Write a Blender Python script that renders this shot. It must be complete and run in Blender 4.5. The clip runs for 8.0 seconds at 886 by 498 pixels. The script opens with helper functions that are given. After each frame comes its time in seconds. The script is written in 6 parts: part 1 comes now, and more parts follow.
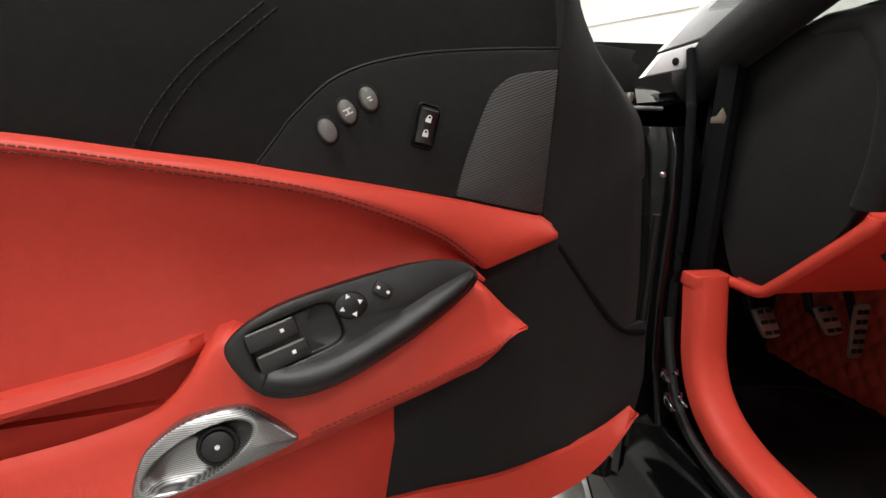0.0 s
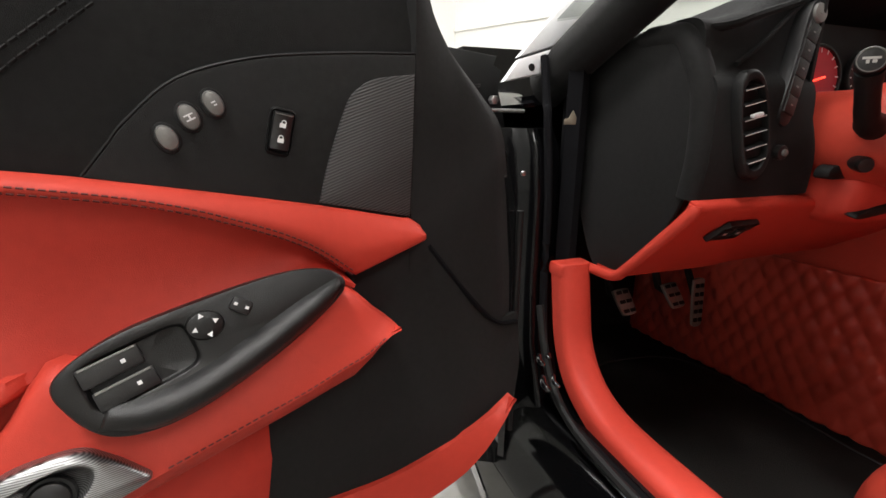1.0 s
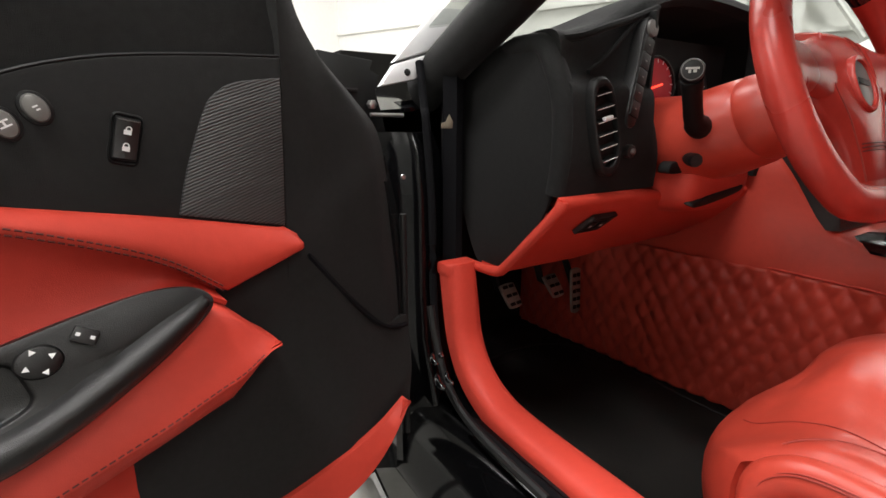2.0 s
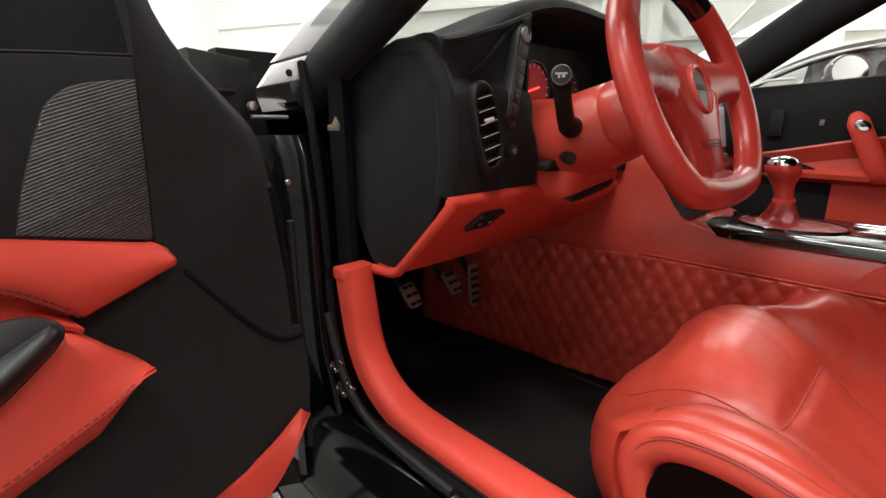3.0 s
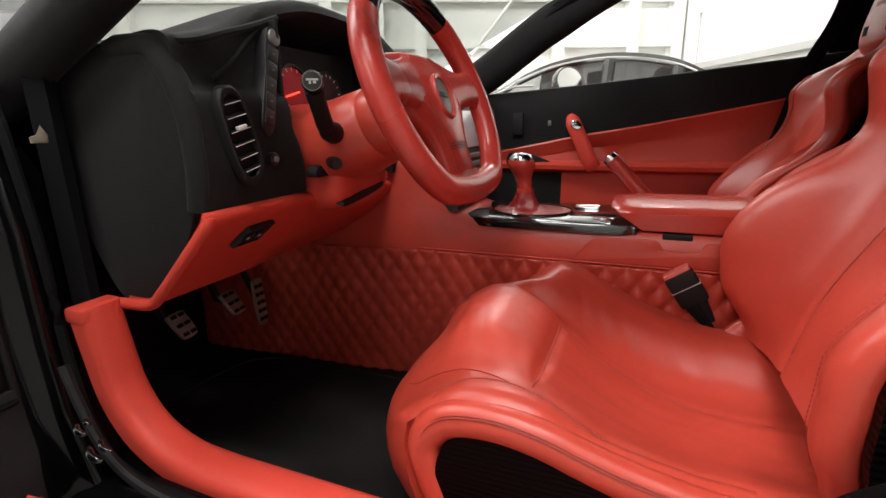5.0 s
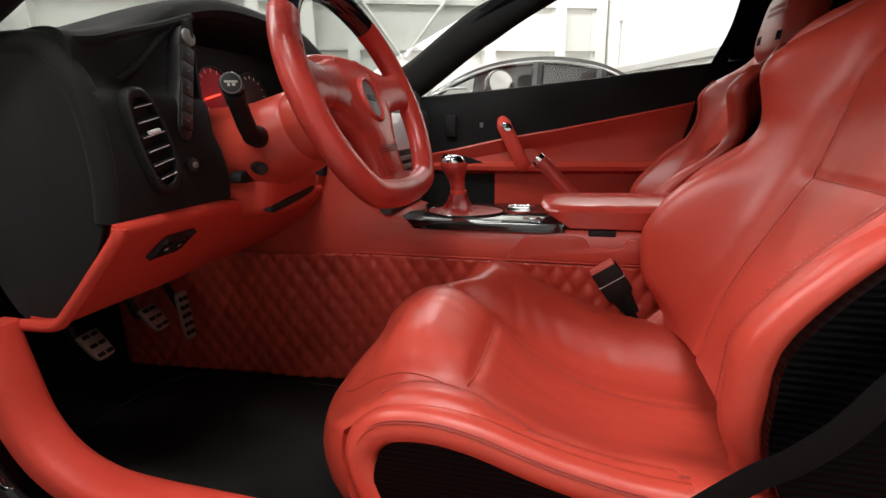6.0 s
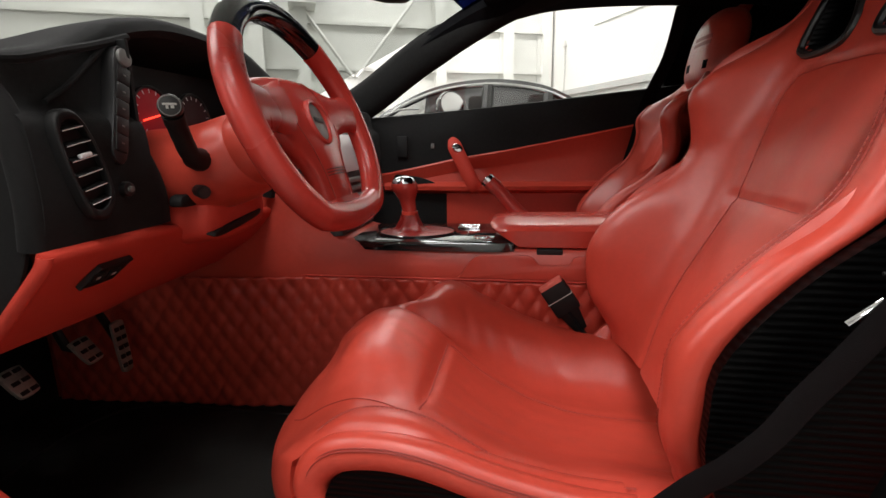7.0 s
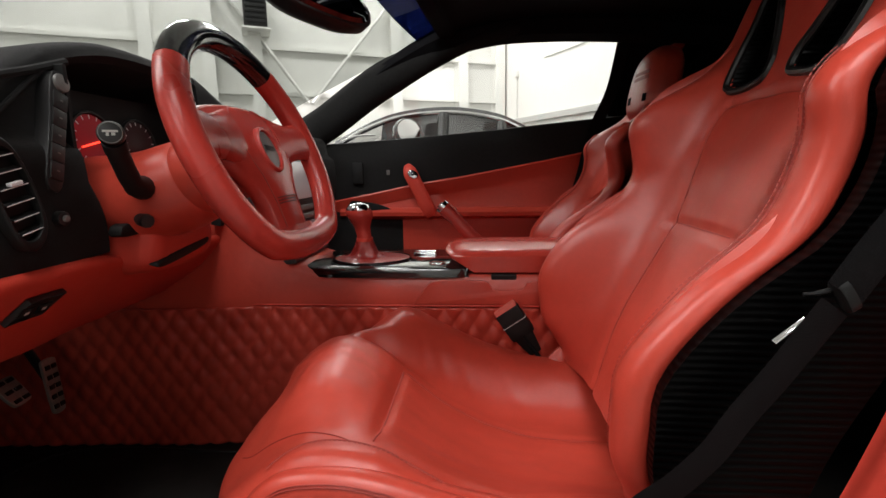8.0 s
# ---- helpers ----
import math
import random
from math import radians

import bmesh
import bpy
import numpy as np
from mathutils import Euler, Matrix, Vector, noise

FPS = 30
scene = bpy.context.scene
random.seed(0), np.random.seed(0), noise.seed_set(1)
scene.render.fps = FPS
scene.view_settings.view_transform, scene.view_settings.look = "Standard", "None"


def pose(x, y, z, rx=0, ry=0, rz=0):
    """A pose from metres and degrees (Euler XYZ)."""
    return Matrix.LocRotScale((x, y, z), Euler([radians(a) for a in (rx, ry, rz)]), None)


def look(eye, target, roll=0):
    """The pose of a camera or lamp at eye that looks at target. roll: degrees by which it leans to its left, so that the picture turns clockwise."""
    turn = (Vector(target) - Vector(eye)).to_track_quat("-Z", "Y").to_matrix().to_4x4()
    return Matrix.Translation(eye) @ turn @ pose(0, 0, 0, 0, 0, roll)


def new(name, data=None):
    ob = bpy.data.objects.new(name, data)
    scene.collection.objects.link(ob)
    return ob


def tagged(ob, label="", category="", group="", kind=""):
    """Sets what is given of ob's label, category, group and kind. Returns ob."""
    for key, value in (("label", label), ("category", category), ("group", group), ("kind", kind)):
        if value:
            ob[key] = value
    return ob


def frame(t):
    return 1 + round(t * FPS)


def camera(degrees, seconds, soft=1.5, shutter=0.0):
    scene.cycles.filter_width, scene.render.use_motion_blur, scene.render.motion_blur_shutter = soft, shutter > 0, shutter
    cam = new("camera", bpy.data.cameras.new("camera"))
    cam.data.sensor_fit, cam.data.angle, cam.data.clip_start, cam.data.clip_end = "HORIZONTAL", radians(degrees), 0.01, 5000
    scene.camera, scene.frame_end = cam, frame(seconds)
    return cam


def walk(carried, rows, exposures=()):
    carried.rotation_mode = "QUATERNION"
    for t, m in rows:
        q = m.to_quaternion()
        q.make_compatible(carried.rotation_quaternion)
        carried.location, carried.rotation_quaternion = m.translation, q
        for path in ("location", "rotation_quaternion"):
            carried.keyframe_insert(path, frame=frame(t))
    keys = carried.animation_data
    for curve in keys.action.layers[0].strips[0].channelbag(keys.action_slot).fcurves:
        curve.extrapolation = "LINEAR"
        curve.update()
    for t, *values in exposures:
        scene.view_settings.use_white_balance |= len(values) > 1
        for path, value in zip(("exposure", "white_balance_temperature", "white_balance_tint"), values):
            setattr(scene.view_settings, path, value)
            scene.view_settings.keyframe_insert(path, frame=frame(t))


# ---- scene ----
cam = camera(85.2, 8.0)
PATH = [
    (0, (-1.212, 0.154, 0.696), (-0.968, 2.067, 0.166), 0.8),
    (0.5, (-1.197, 0.15, 0.699), (-0.752, 2.026, 0.167), 0.7),
    (1, (-1.185, 0.148, 0.7), (-0.527, 1.962, 0.176), 0.5),
    (1.5, (-1.176, 0.144, 0.699), (-0.316, 1.876, 0.188), 0.3),
    (3, (-1.155, 0.13, 0.704), (0.187, 1.523, 0.195), -0.3),
    (3.5, (-1.148, 0.122, 0.707), (0.342, 1.354, 0.195), -0.4),
    (4, (-1.138, 0.115, 0.71), (0.488, 1.158, 0.194), -0.7),
    (4.5, (-1.133, 0.105, 0.709), (0.583, 0.997, 0.198), -0.9),
    (5, (-1.128, 0.099, 0.709), (0.663, 0.828, 0.198), -1.1),
    (6.5, (-1.124, 0.082, 0.713), (0.771, 0.495, 0.227), -1.2),
    (7, (-1.124, 0.078, 0.716), (0.8, 0.399, 0.277), -1.1),
    (7.5, (-1.125, 0.074, 0.719), (0.826, 0.293, 0.333), -1.0),
    (8, (-1.126, 0.07, 0.72), (0.838, 0.222, 0.378), -0.9),
]
walk(cam, [(t, look(eye, target, roll)) for t, eye, target, roll in PATH], exposures=[(0, -0.16), (1, -0.1), (1.5, -0.15), (3, -0.12), (4, -0.14), (5, -0.23), (6.5, -0.47), (8, -0.65)])


# ---- light ----
def lamp(name, at, target, sx, sy, power, colour=(1, 0.982, 0.975)):
    data = bpy.data.lights.new(name, "AREA")
    data.shape, data.size, data.size_y, data.energy, data.color = "RECTANGLE", sx, sy, power, colour
    ob = new(name, data)
    ob.matrix_world = look(at, target)
    return ob


world = bpy.data.worlds.new("world")
world.use_nodes = True
world.node_tree.nodes["Background"].inputs[0].default_value = (0.9, 0.95, 1.0, 1)
world.node_tree.nodes["Background"].inputs[1].default_value = 0.01
scene.world = world
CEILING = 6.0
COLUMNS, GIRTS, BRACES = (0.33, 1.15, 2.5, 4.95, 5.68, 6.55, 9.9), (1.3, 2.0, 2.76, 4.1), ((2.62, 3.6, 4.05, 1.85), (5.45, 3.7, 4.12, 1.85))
# Lamps out of view, added and placed to light the cabin and walls.
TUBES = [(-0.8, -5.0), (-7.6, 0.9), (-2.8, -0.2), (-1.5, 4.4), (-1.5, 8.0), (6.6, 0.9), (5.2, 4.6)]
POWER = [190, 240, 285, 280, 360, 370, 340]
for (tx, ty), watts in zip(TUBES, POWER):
    lamp("added_tube_light", (tx, ty, CEILING - 0.22), (tx, ty, 0), 0.55, 2.8, watts)


# ---- materials ----
def mat(name, colour, rough=0.5, metal=0.0, coat=0.0, sheen=0.0, var=0.15, scale=30, bump=0.0, bscale=400, spec=0.5, crease=0.0):
    m = bpy.data.materials.new(name)
    m.use_nodes = True
    nt = m.node_tree
    b = nt.nodes["Principled BSDF"]
    b.inputs["Metallic"].default_value = metal
    b.inputs["Coat Weight"].default_value = coat
    b.inputs["Coat Roughness"].default_value = 0.06
    b.inputs["Sheen Weight"].default_value = sheen
    b.inputs["Sheen Roughness"].default_value = 0.45
    b.inputs["Specular IOR Level"].default_value = spec
    tc = nt.nodes.new("ShaderNodeTexCoord")
    big = nt.nodes.new("ShaderNodeTexNoise")
    big.inputs["Scale"].default_value, big.inputs["Detail"].default_value = scale * 0.2, 4
    fine = nt.nodes.new("ShaderNodeTexNoise")
    fine.inputs["Scale"].default_value, fine.inputs["Detail"].default_value = scale * 6, 3
    for n in (big, fine):
        nt.links.new(tc.outputs["Object"], n.inputs["Vector"])
    mixn = nt.nodes.new("ShaderNodeMix")
    mixn.data_type = "FLOAT"
    mixn.inputs[0].default_value = 0.4
    nt.links.new(big.outputs["Fac"], mixn.inputs[2])
    nt.links.new(fine.outputs["Fac"], mixn.inputs[3])
    ramp = nt.nodes.new("ShaderNodeMapRange")
    ramp.inputs[1].default_value, ramp.inputs[2].default_value = 0.3, 0.7
    ramp.inputs[3].default_value, ramp.inputs[4].default_value = 1 - var, 1 + var
    nt.links.new(mixn.outputs[0], ramp.inputs[0])
    mul = nt.nodes.new("ShaderNodeVectorMath")
    mul.operation = "SCALE"
    mul.inputs[0].default_value = colour
    nt.links.new(ramp.outputs[0], mul.inputs["Scale"])
    nt.links.new(mul.outputs[0], b.inputs["Base Color"])
    rr = nt.nodes.new("ShaderNodeMapRange")
    rr.inputs[1].default_value, rr.inputs[2].default_value = 0.3, 0.7
    rr.inputs[3].default_value, rr.inputs[4].default_value = max(rough * (1 - 0.8 * var), 0.02), min(rough * (1 + 0.8 * var), 1)
    nt.links.new(big.outputs["Fac"], rr.inputs[0])
    nt.links.new(rr.outputs[0], b.inputs["Roughness"])
    if bump:
        cell = nt.nodes.new("ShaderNodeTexVoronoi")
        cell.inputs["Scale"].default_value = bscale
        nt.links.new(tc.outputs["Object"], cell.inputs["Vector"])
        bn = nt.nodes.new("ShaderNodeBump")
        bn.inputs["Strength"].default_value, bn.inputs["Distance"].default_value = bump, 0.001
        nt.links.new(cell.outputs["Distance"], bn.inputs["Height"])
        nt.links.new(bn.outputs[0], b.inputs["Normal"])
        if crease:
            # soft wrinkles under the grain
            fold = nt.nodes.new("ShaderNodeTexNoise")
            fold.inputs["Scale"].default_value, fold.inputs["Detail"].default_value, fold.inputs["Distortion"].default_value = 17, 5, 1.2
            nt.links.new(tc.outputs["Object"], fold.inputs["Vector"])
            b2 = nt.nodes.new("ShaderNodeBump")
            b2.inputs["Strength"].default_value, b2.inputs["Distance"].default_value = crease, 0.006
            nt.links.new(fold.outputs["Fac"], b2.inputs["Height"])
            nt.links.new(b2.outputs[0], bn.inputs["Normal"])
    return m


def weave(name, dark, light, scale, rough, metal=0.0, coat=1.0, kind="CHECKER"):
    """A woven or ribbed sheet: carbon twill, speaker cloth, brushed ribs."""
    m = mat(name, light, rough, metal, coat, var=0.05)
    nt = m.node_tree
    b = nt.nodes["Principled BSDF"]
    tc = [n for n in nt.nodes if n.type == "TEX_COORD"][0]
    if kind == "CHECKER":
        tex = nt.nodes.new("ShaderNodeTexChecker")
        tex.inputs["Scale"].default_value = scale
        tex.inputs["Color1"].default_value, tex.inputs["Color2"].default_value = (*dark, 1), (*light, 1)
        nt.links.new(tc.outputs["Object"], tex.inputs["Vector"])
        nt.links.new(tex.outputs["Color"], b.inputs["Base Color"])
    else:
        tex = nt.nodes.new("ShaderNodeTexWave")
        tex.bands_direction = kind
        tex.inputs["Scale"].default_value, tex.inputs["Distortion"].default_value = scale, 0.3
        lean = nt.nodes.new("ShaderNodeMapping")
        lean.inputs["Scale"].default_value = (-0.6, 0.0, 1.7) if kind == "DIAGONAL" else (1, 1, 1)
        nt.links.new(tc.outputs["Object"], lean.inputs["Vector"])
        nt.links.new(lean.outputs[0], tex.inputs["Vector"])
        ramp = nt.nodes.new("ShaderNodeMix")
        ramp.data_type = "RGBA"
        ramp.inputs[6].default_value, ramp.inputs[7].default_value = (*dark, 1), (*light, 1)
        nt.links.new(tex.outputs["Fac"], ramp.inputs[0])
        nt.links.new(ramp.outputs[2], b.inputs["Base Color"])
        bn = nt.nodes.new("ShaderNodeBump")
        bn.inputs["Strength"].default_value, bn.inputs["Distance"].default_value = 0.6, 0.001
        nt.links.new(tex.outputs["Fac"], bn.inputs["Height"])
        nt.links.new(bn.outputs[0], b.inputs["Normal"])
    return m


def glow(name, colour, strength):
    m = bpy.data.materials.new(name)
    m.use_nodes = True
    b = m.node_tree.nodes["Principled BSDF"]
    b.inputs["Base Color"].default_value = (*colour, 1)
    b.inputs["Emission Color"].default_value = (*colour, 1)
    b.inputs["Emission Strength"].default_value = strength
    return m


def clear(name, tint=(1, 1, 1)):
    m = bpy.data.materials.new(name)
    m.use_nodes = True
    nt = m.node_tree
    out = nt.nodes["Material Output"]
    tr, gl, mx = nt.nodes.new("ShaderNodeBsdfTransparent"), nt.nodes.new("ShaderNodeBsdfGlossy"), nt.nodes.new("ShaderNodeMixShader")
    tr.inputs[0].default_value = (*tint, 1)
    gl.inputs["Roughness"].default_value = 0.02
    mx.inputs[0].default_value = 0.05
    nt.links.new(tr.outputs[0], mx.inputs[1])
    nt.links.new(gl.outputs[0], mx.inputs[2])
    nt.links.new(mx.outputs[0], out.inputs[0])
    return m


RED = mat("red_leather", (0.47, 0.051, 0.031), 0.34, var=0.09, scale=14, bump=0.10, bscale=1300, spec=0.45, crease=0.13)
RED_TRIM = mat("red_trim_leather", (0.52, 0.049, 0.031), 0.5, var=0.07, scale=18, bump=0.14, bscale=1400, spec=0.25, crease=0.15)
RED_DOOR = mat("red_panel_leather", (0.46, 0.040, 0.026), 0.52, var=0.1, scale=14, bump=0.14, bscale=1300, spec=0.2, crease=0.1)
RED_GLOSS = mat("red_worn_leather", (0.40, 0.036, 0.026), 0.26, var=0.1, scale=18, bump=0.10, bscale=900, crease=0.2)
SEAM = mat("red_seam", (0.30, 0.030, 0.020), 0.6)
RED_BOOT = mat("dark_red_boot_leather", (0.25, 0.020, 0.016), 0.3, var=0.2, scale=30, bump=0.12, bscale=900, crease=0.8)
RED_LID = mat("polished_red_leather", (0.45, 0.045, 0.03), 0.22, var=0.1, scale=14, bump=0.06, bscale=1200, spec=0.55, crease=0.1)
PALE_RED = mat("pale_red_plastic", (0.62, 0.13, 0.10), 0.4, var=0.05)
THREAD = mat("dark_red_thread", (0.10, 0.012, 0.010), 0.8)
SUEDE = mat("black_suede", (0.0105, 0.0103, 0.0102), 0.95, sheen=0.04, var=0.4, scale=20, bump=0.3, bscale=1600, spec=0.15)
SUEDE_GREY = mat("charcoal_suede", (0.0155, 0.0153, 0.0151), 0.95, sheen=0.04, var=0.25, scale=25, bump=0.3, bscale=1600, spec=0.15)
PLASTIC = mat("black_plastic", (0.009, 0.0085, 0.0085), 0.42, var=0.1, bump=0.2, bscale=1200)
SOFT = mat("soft_black_plastic", (0.0062, 0.0056, 0.0055), 0.38, var=0.1, bump=0.2, bscale=1500, spec=0.4)
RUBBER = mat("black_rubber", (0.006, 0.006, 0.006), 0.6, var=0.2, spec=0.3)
PAINT = mat("black_car_paint", (0.006, 0.006, 0.007), 0.12, coat=1.0, var=0.05)
DULL = mat("jamb_black_paint", (0.0025, 0.0025, 0.0028), 0.12, var=0.2, scale=12, spec=0.22)
CARPET = mat("black_carpet", (0.014, 0.0130, 0.0118), 1.0, var=0.5, scale=60, bump=1.0, bscale=900, spec=0.1)
CHROME = mat("chrome", (0.75, 0.75, 0.76), 0.12, metal=1.0, var=0.03)
SILVER = weave("brushed_silver", (0.13, 0.13, 0.13), (0.40, 0.40, 0.40), 230, 0.36, metal=0.9, coat=0.2, kind="Z")
[n for n in SILVER.node_tree.nodes if n.type == "BUMP"][-1].inputs["Strength"].default_value = 0.12
GREY_BUTTON = mat("grey_plastic", (0.18, 0.175, 0.165), 0.4, metal=0.3, var=0.1)
CARBON = weave("carbon_fibre", (0.0005, 0.0005, 0.0005), (0.0022, 0.0022, 0.0023), 42, 0.3, coat=0.0, kind="Z")
CARBON.node_tree.nodes["Principled BSDF"].inputs["Specular IOR Level"].default_value = 0.05
CARBON_TOP = weave("glossy_carbon_fibre", (0.002, 0.002, 0.002), (0.012, 0.012, 0.0125), 260, 0.15)
CLOTH = weave("speaker_cloth", (0.012, 0.012, 0.012), (0.06, 0.06, 0.06), 130, 0.6, coat=0.0, kind="DIAGONAL")
WEBBING = weave("black_webbing", (0.006, 0.006, 0.0066), (0.014, 0.014, 0.0152), 300, 0.8, coat=0.0, kind="Y")
WEBBING.node_tree.nodes["Principled BSDF"].inputs["Specular IOR Level"].default_value = 0.08
# Mirror colour darkened to stand for the dark lining reflected in it.
DARK_MIRROR = mat("darkened_mirror", (0.10, 0.10, 0.11), 0.05, metal=1.0, var=0.02)
HEADLINER = mat("black_headliner", (0.005, 0.005, 0.006), 0.95, var=0.2, bump=0.3, bscale=900, spec=0.1)
ALU = mat("aluminium", (0.52, 0.515, 0.51), 0.35, metal=0.9, var=0.1)
PALE = mat("pale_print", (0.5, 0.49, 0.46), 0.5, var=0.02)
MARK = mat("white_print", (0.8, 0.8, 0.8), 0.5, var=0.02)
GLASS = clear("window_glass", (0.97, 0.98, 0.97))
SCREEN = clear("windscreen_glass", (0.67, 0.685, 0.67))
TINT = clear("blue_shade_band", (0.03, 0.045, 0.13))
BLUE_GLASS = clear("side_glass", (0.35, 0.35, 0.36))
[n for n in BLUE_GLASS.node_tree.nodes if n.type == "MIX_SHADER"][0].inputs[0].default_value = 0.012
WALL = mat("white_wall_paint", (0.82, 0.815, 0.785), 0.7, var=0.05, scale=3, bump=0.2, bscale=60)
WALL_PALE = mat("pale_grey_rail_paint", (0.5, 0.5, 0.485), 0.8, var=0.06, scale=3, bump=0.2, bscale=60)
STEEL = mat("white_painted_steel", (0.80, 0.795, 0.765), 0.5, var=0.06, scale=4)
FLOOR = mat("sealed_concrete", (0.22, 0.215, 0.20), 0.35, var=0.2, scale=4, bump=0.1, bscale=80)
CEIL = mat("ceiling_paint", (0.7, 0.7, 0.68), 0.8, var=0.05, scale=3)
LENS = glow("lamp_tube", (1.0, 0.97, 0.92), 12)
GREY_PAINT = mat("dark_grey_car_paint", (0.055, 0.056, 0.06), 0.18, metal=0.4, coat=1.0, var=0.03)
DIAL = glow("red_dial_light", (0.30, 0.008, 0.016), 0.2)
DIAL_DIM = glow("dim_red_dial", (0.03, 0.003, 0.004), 0.10)
NEEDLE = glow("red_needle", (1.0, 0.06, 0.03), 3.0)
PEDAL = mat("worn_aluminium", (0.38, 0.355, 0.31), 0.38, metal=0.8, var=0.25)
PLATE = mat("galvanised_plate", (0.15, 0.125, 0.09), 0.5, metal=0.4)
GREY_TRIM = mat("grey_painted_trim", (0.74, 0.74, 0.75), 0.3, coat=0.6, var=0.04)


# ---- mesh tools ----
V = Vector


def spline(pts, n, closed=False):
    """Catmull-Rom through the points, n steps a span."""
    pts = [V(p) for p in pts]
    k, out = len(pts), []
    for i in range(k if closed else k - 1):
        if closed:
            a, b, c, d = pts[i - 1], pts[i], pts[(i + 1) % k], pts[(i + 2) % k]
        else:
            a, b, c, d = pts[max(i - 1, 0)], pts[i], pts[i + 1], pts[min(i + 2, k - 1)]
        for j in range(n):
            t = j / n
            out.append(0.5 * (2 * b + (c - a) * t + (2 * a - 5 * b + 4 * c - d) * t * t + (3 * b - a - 3 * c + d) * t * t * t))
    if not closed:
        out.append(pts[-1])
    return out


def curve(keys, x):
    """Smooth interpolation of a short table of (x, value)."""
    if x <= keys[0][0]:
        return keys[0][1]
    for (a, u), (b, v) in zip(keys, keys[1:]):
        if x <= b:
            t = (x - a) / (b - a)
            t = t * t * (3 - 2 * t)
            return u + (v - u) * t
    return keys[-1][1]


def table(keys, x):
    """Catmull-Rom interpolation of a short table of (x, value)."""
    if x <= keys[0][0]:
        return keys[0][1]
    if x >= keys[-1][0]:
        return keys[-1][1]
    for i in range(len(keys) - 1):
        if x <= keys[i + 1][0]:
            p1, p2 = keys[i], keys[i + 1]
            p0, p3 = keys[max(i - 1, 0)], keys[min(i + 2, len(keys) - 1)]
            h = p2[0] - p1[0]
            t = (x - p1[0]) / h
            m1 = (p2[1] - p0[1]) / max(p2[0] - p0[0], 1e-6) * h
            m2 = (p3[1] - p1[1]) / max(p3[0] - p1[0], 1e-6) * h
            return (2 * t ** 3 - 3 * t * t + 1) * p1[1] + (t ** 3 - 2 * t * t + t) * m1 + (-2 * t ** 3 + 3 * t * t) * p2[1] + (t ** 3 - t * t) * m2


def thing(name, label, category, at=(0, 0, 0), group="", kind="", rz=0):
    ob = new(name)
    ob.empty_display_size = 0.05
    ob.matrix_world = pose(*at, 0, 0, rz)
    return tagged(ob, label, category, group, kind)


def part(name, bm, material, parent=None, label="", smooth=True, angle=40):
    """Links a bmesh (in world coordinates, or its parent's if the parent is named in LOCAL) as one mesh."""
    me = bpy.data.meshes.new(name)
    bmesh.ops.recalc_face_normals(bm, faces=bm.faces)
    lim = radians(angle)
    for f in bm.faces:
        f.smooth = smooth
    for e in bm.edges:
        if len(e.link_faces) == 2 and e.calc_face_angle(0) > lim:
            e.smooth = False
    bm.to_mesh(me)
    bm.free()
    me.materials.append(material)
    ob = new(name, me)
    if parent:
        ob.parent = parent
        up, m = parent, Matrix.Identity(4)
        while up:
            m = up.matrix_basis @ m
            up = up.parent
        ob.matrix_basis = m.inverted()
    return tagged(ob, label)


def loft(rings, closed=True, caps=True):
    bm = bmesh.new()
    rows = [[bm.verts.new(p) for p in r] for r in rings]
    n = len(rows[0])
    for a, b in zip(rows, rows[1:]):
        for i in range(n if closed else n - 1):
            j = (i + 1) % n
            bm.faces.new((a[i], a[j], b[j], b[i]))
    if caps and closed:
        bm.faces.new(rows[0][::-1])
        bm.faces.new(rows[-1])
    return bm


def sheet(rows, thick):
    """A smooth open sheet through rows of points, given a thickness vector."""
    thick = V(thick)
    rings = [list(map(V, r)) + [V(p) - thick for p in reversed(r)] for r in rows]
    return loft(rings)


def shell(rows, depth, out):
    """A sheet thickened along its own normals; out: roughly the way that its seen side faces."""
    k, n = len(rows), len(rows[0])
    norms, lean = [], 0.0
    for i in range(k):
        nr = []
        for j in range(n):
            du = V(rows[i][min(j + 1, n - 1)]) - V(rows[i][max(j - 1, 0)])
            dv = V(rows[min(i + 1, k - 1)][j]) - V(rows[max(i - 1, 0)][j])
            nn = du.cross(dv)
            lean += nn.dot(V(out))
            nr.append(nn.normalized() if nn.length > 1e-12 else V(out).normalized())
        norms.append(nr)
    s = depth if lean > 0 else -depth
    return loft([list(map(V, r)) + [V(p) - q * s for p, q in zip(r, nr)][::-1] for r, nr in zip(rows, norms)])


def tube(path, radius, segs=10, wide=1.0, up=(0, 0, 1), power=1.0):
    """A bar swept along points; radius a number or a list; wide stretches it across up."""
    path = [V(p) for p in path]
    rings = []
    n = len(path)
    for i, p in enumerate(path):
        d = (path[min(i + 1, n - 1)] - path[max(i - 1, 0)]).normalized()
        side = d.cross(V(up))
        side = side.normalized() if side.length > 1e-6 else V((1, 0, 0))
        top = side.cross(d).normalized()
        r = radius[i] if isinstance(radius, (list, tuple)) else radius
        ring = []
        for k in range(segs):
            a = 2 * math.pi * k / segs
            c, s = math.cos(a), math.sin(a)
            c = math.copysign(abs(c) ** power, c)
            s = math.copysign(abs(s) ** power, s)
            ring.append(p + side * (r * wide * c) + top * (r * s))
        rings.append(ring)
    return loft(rings)


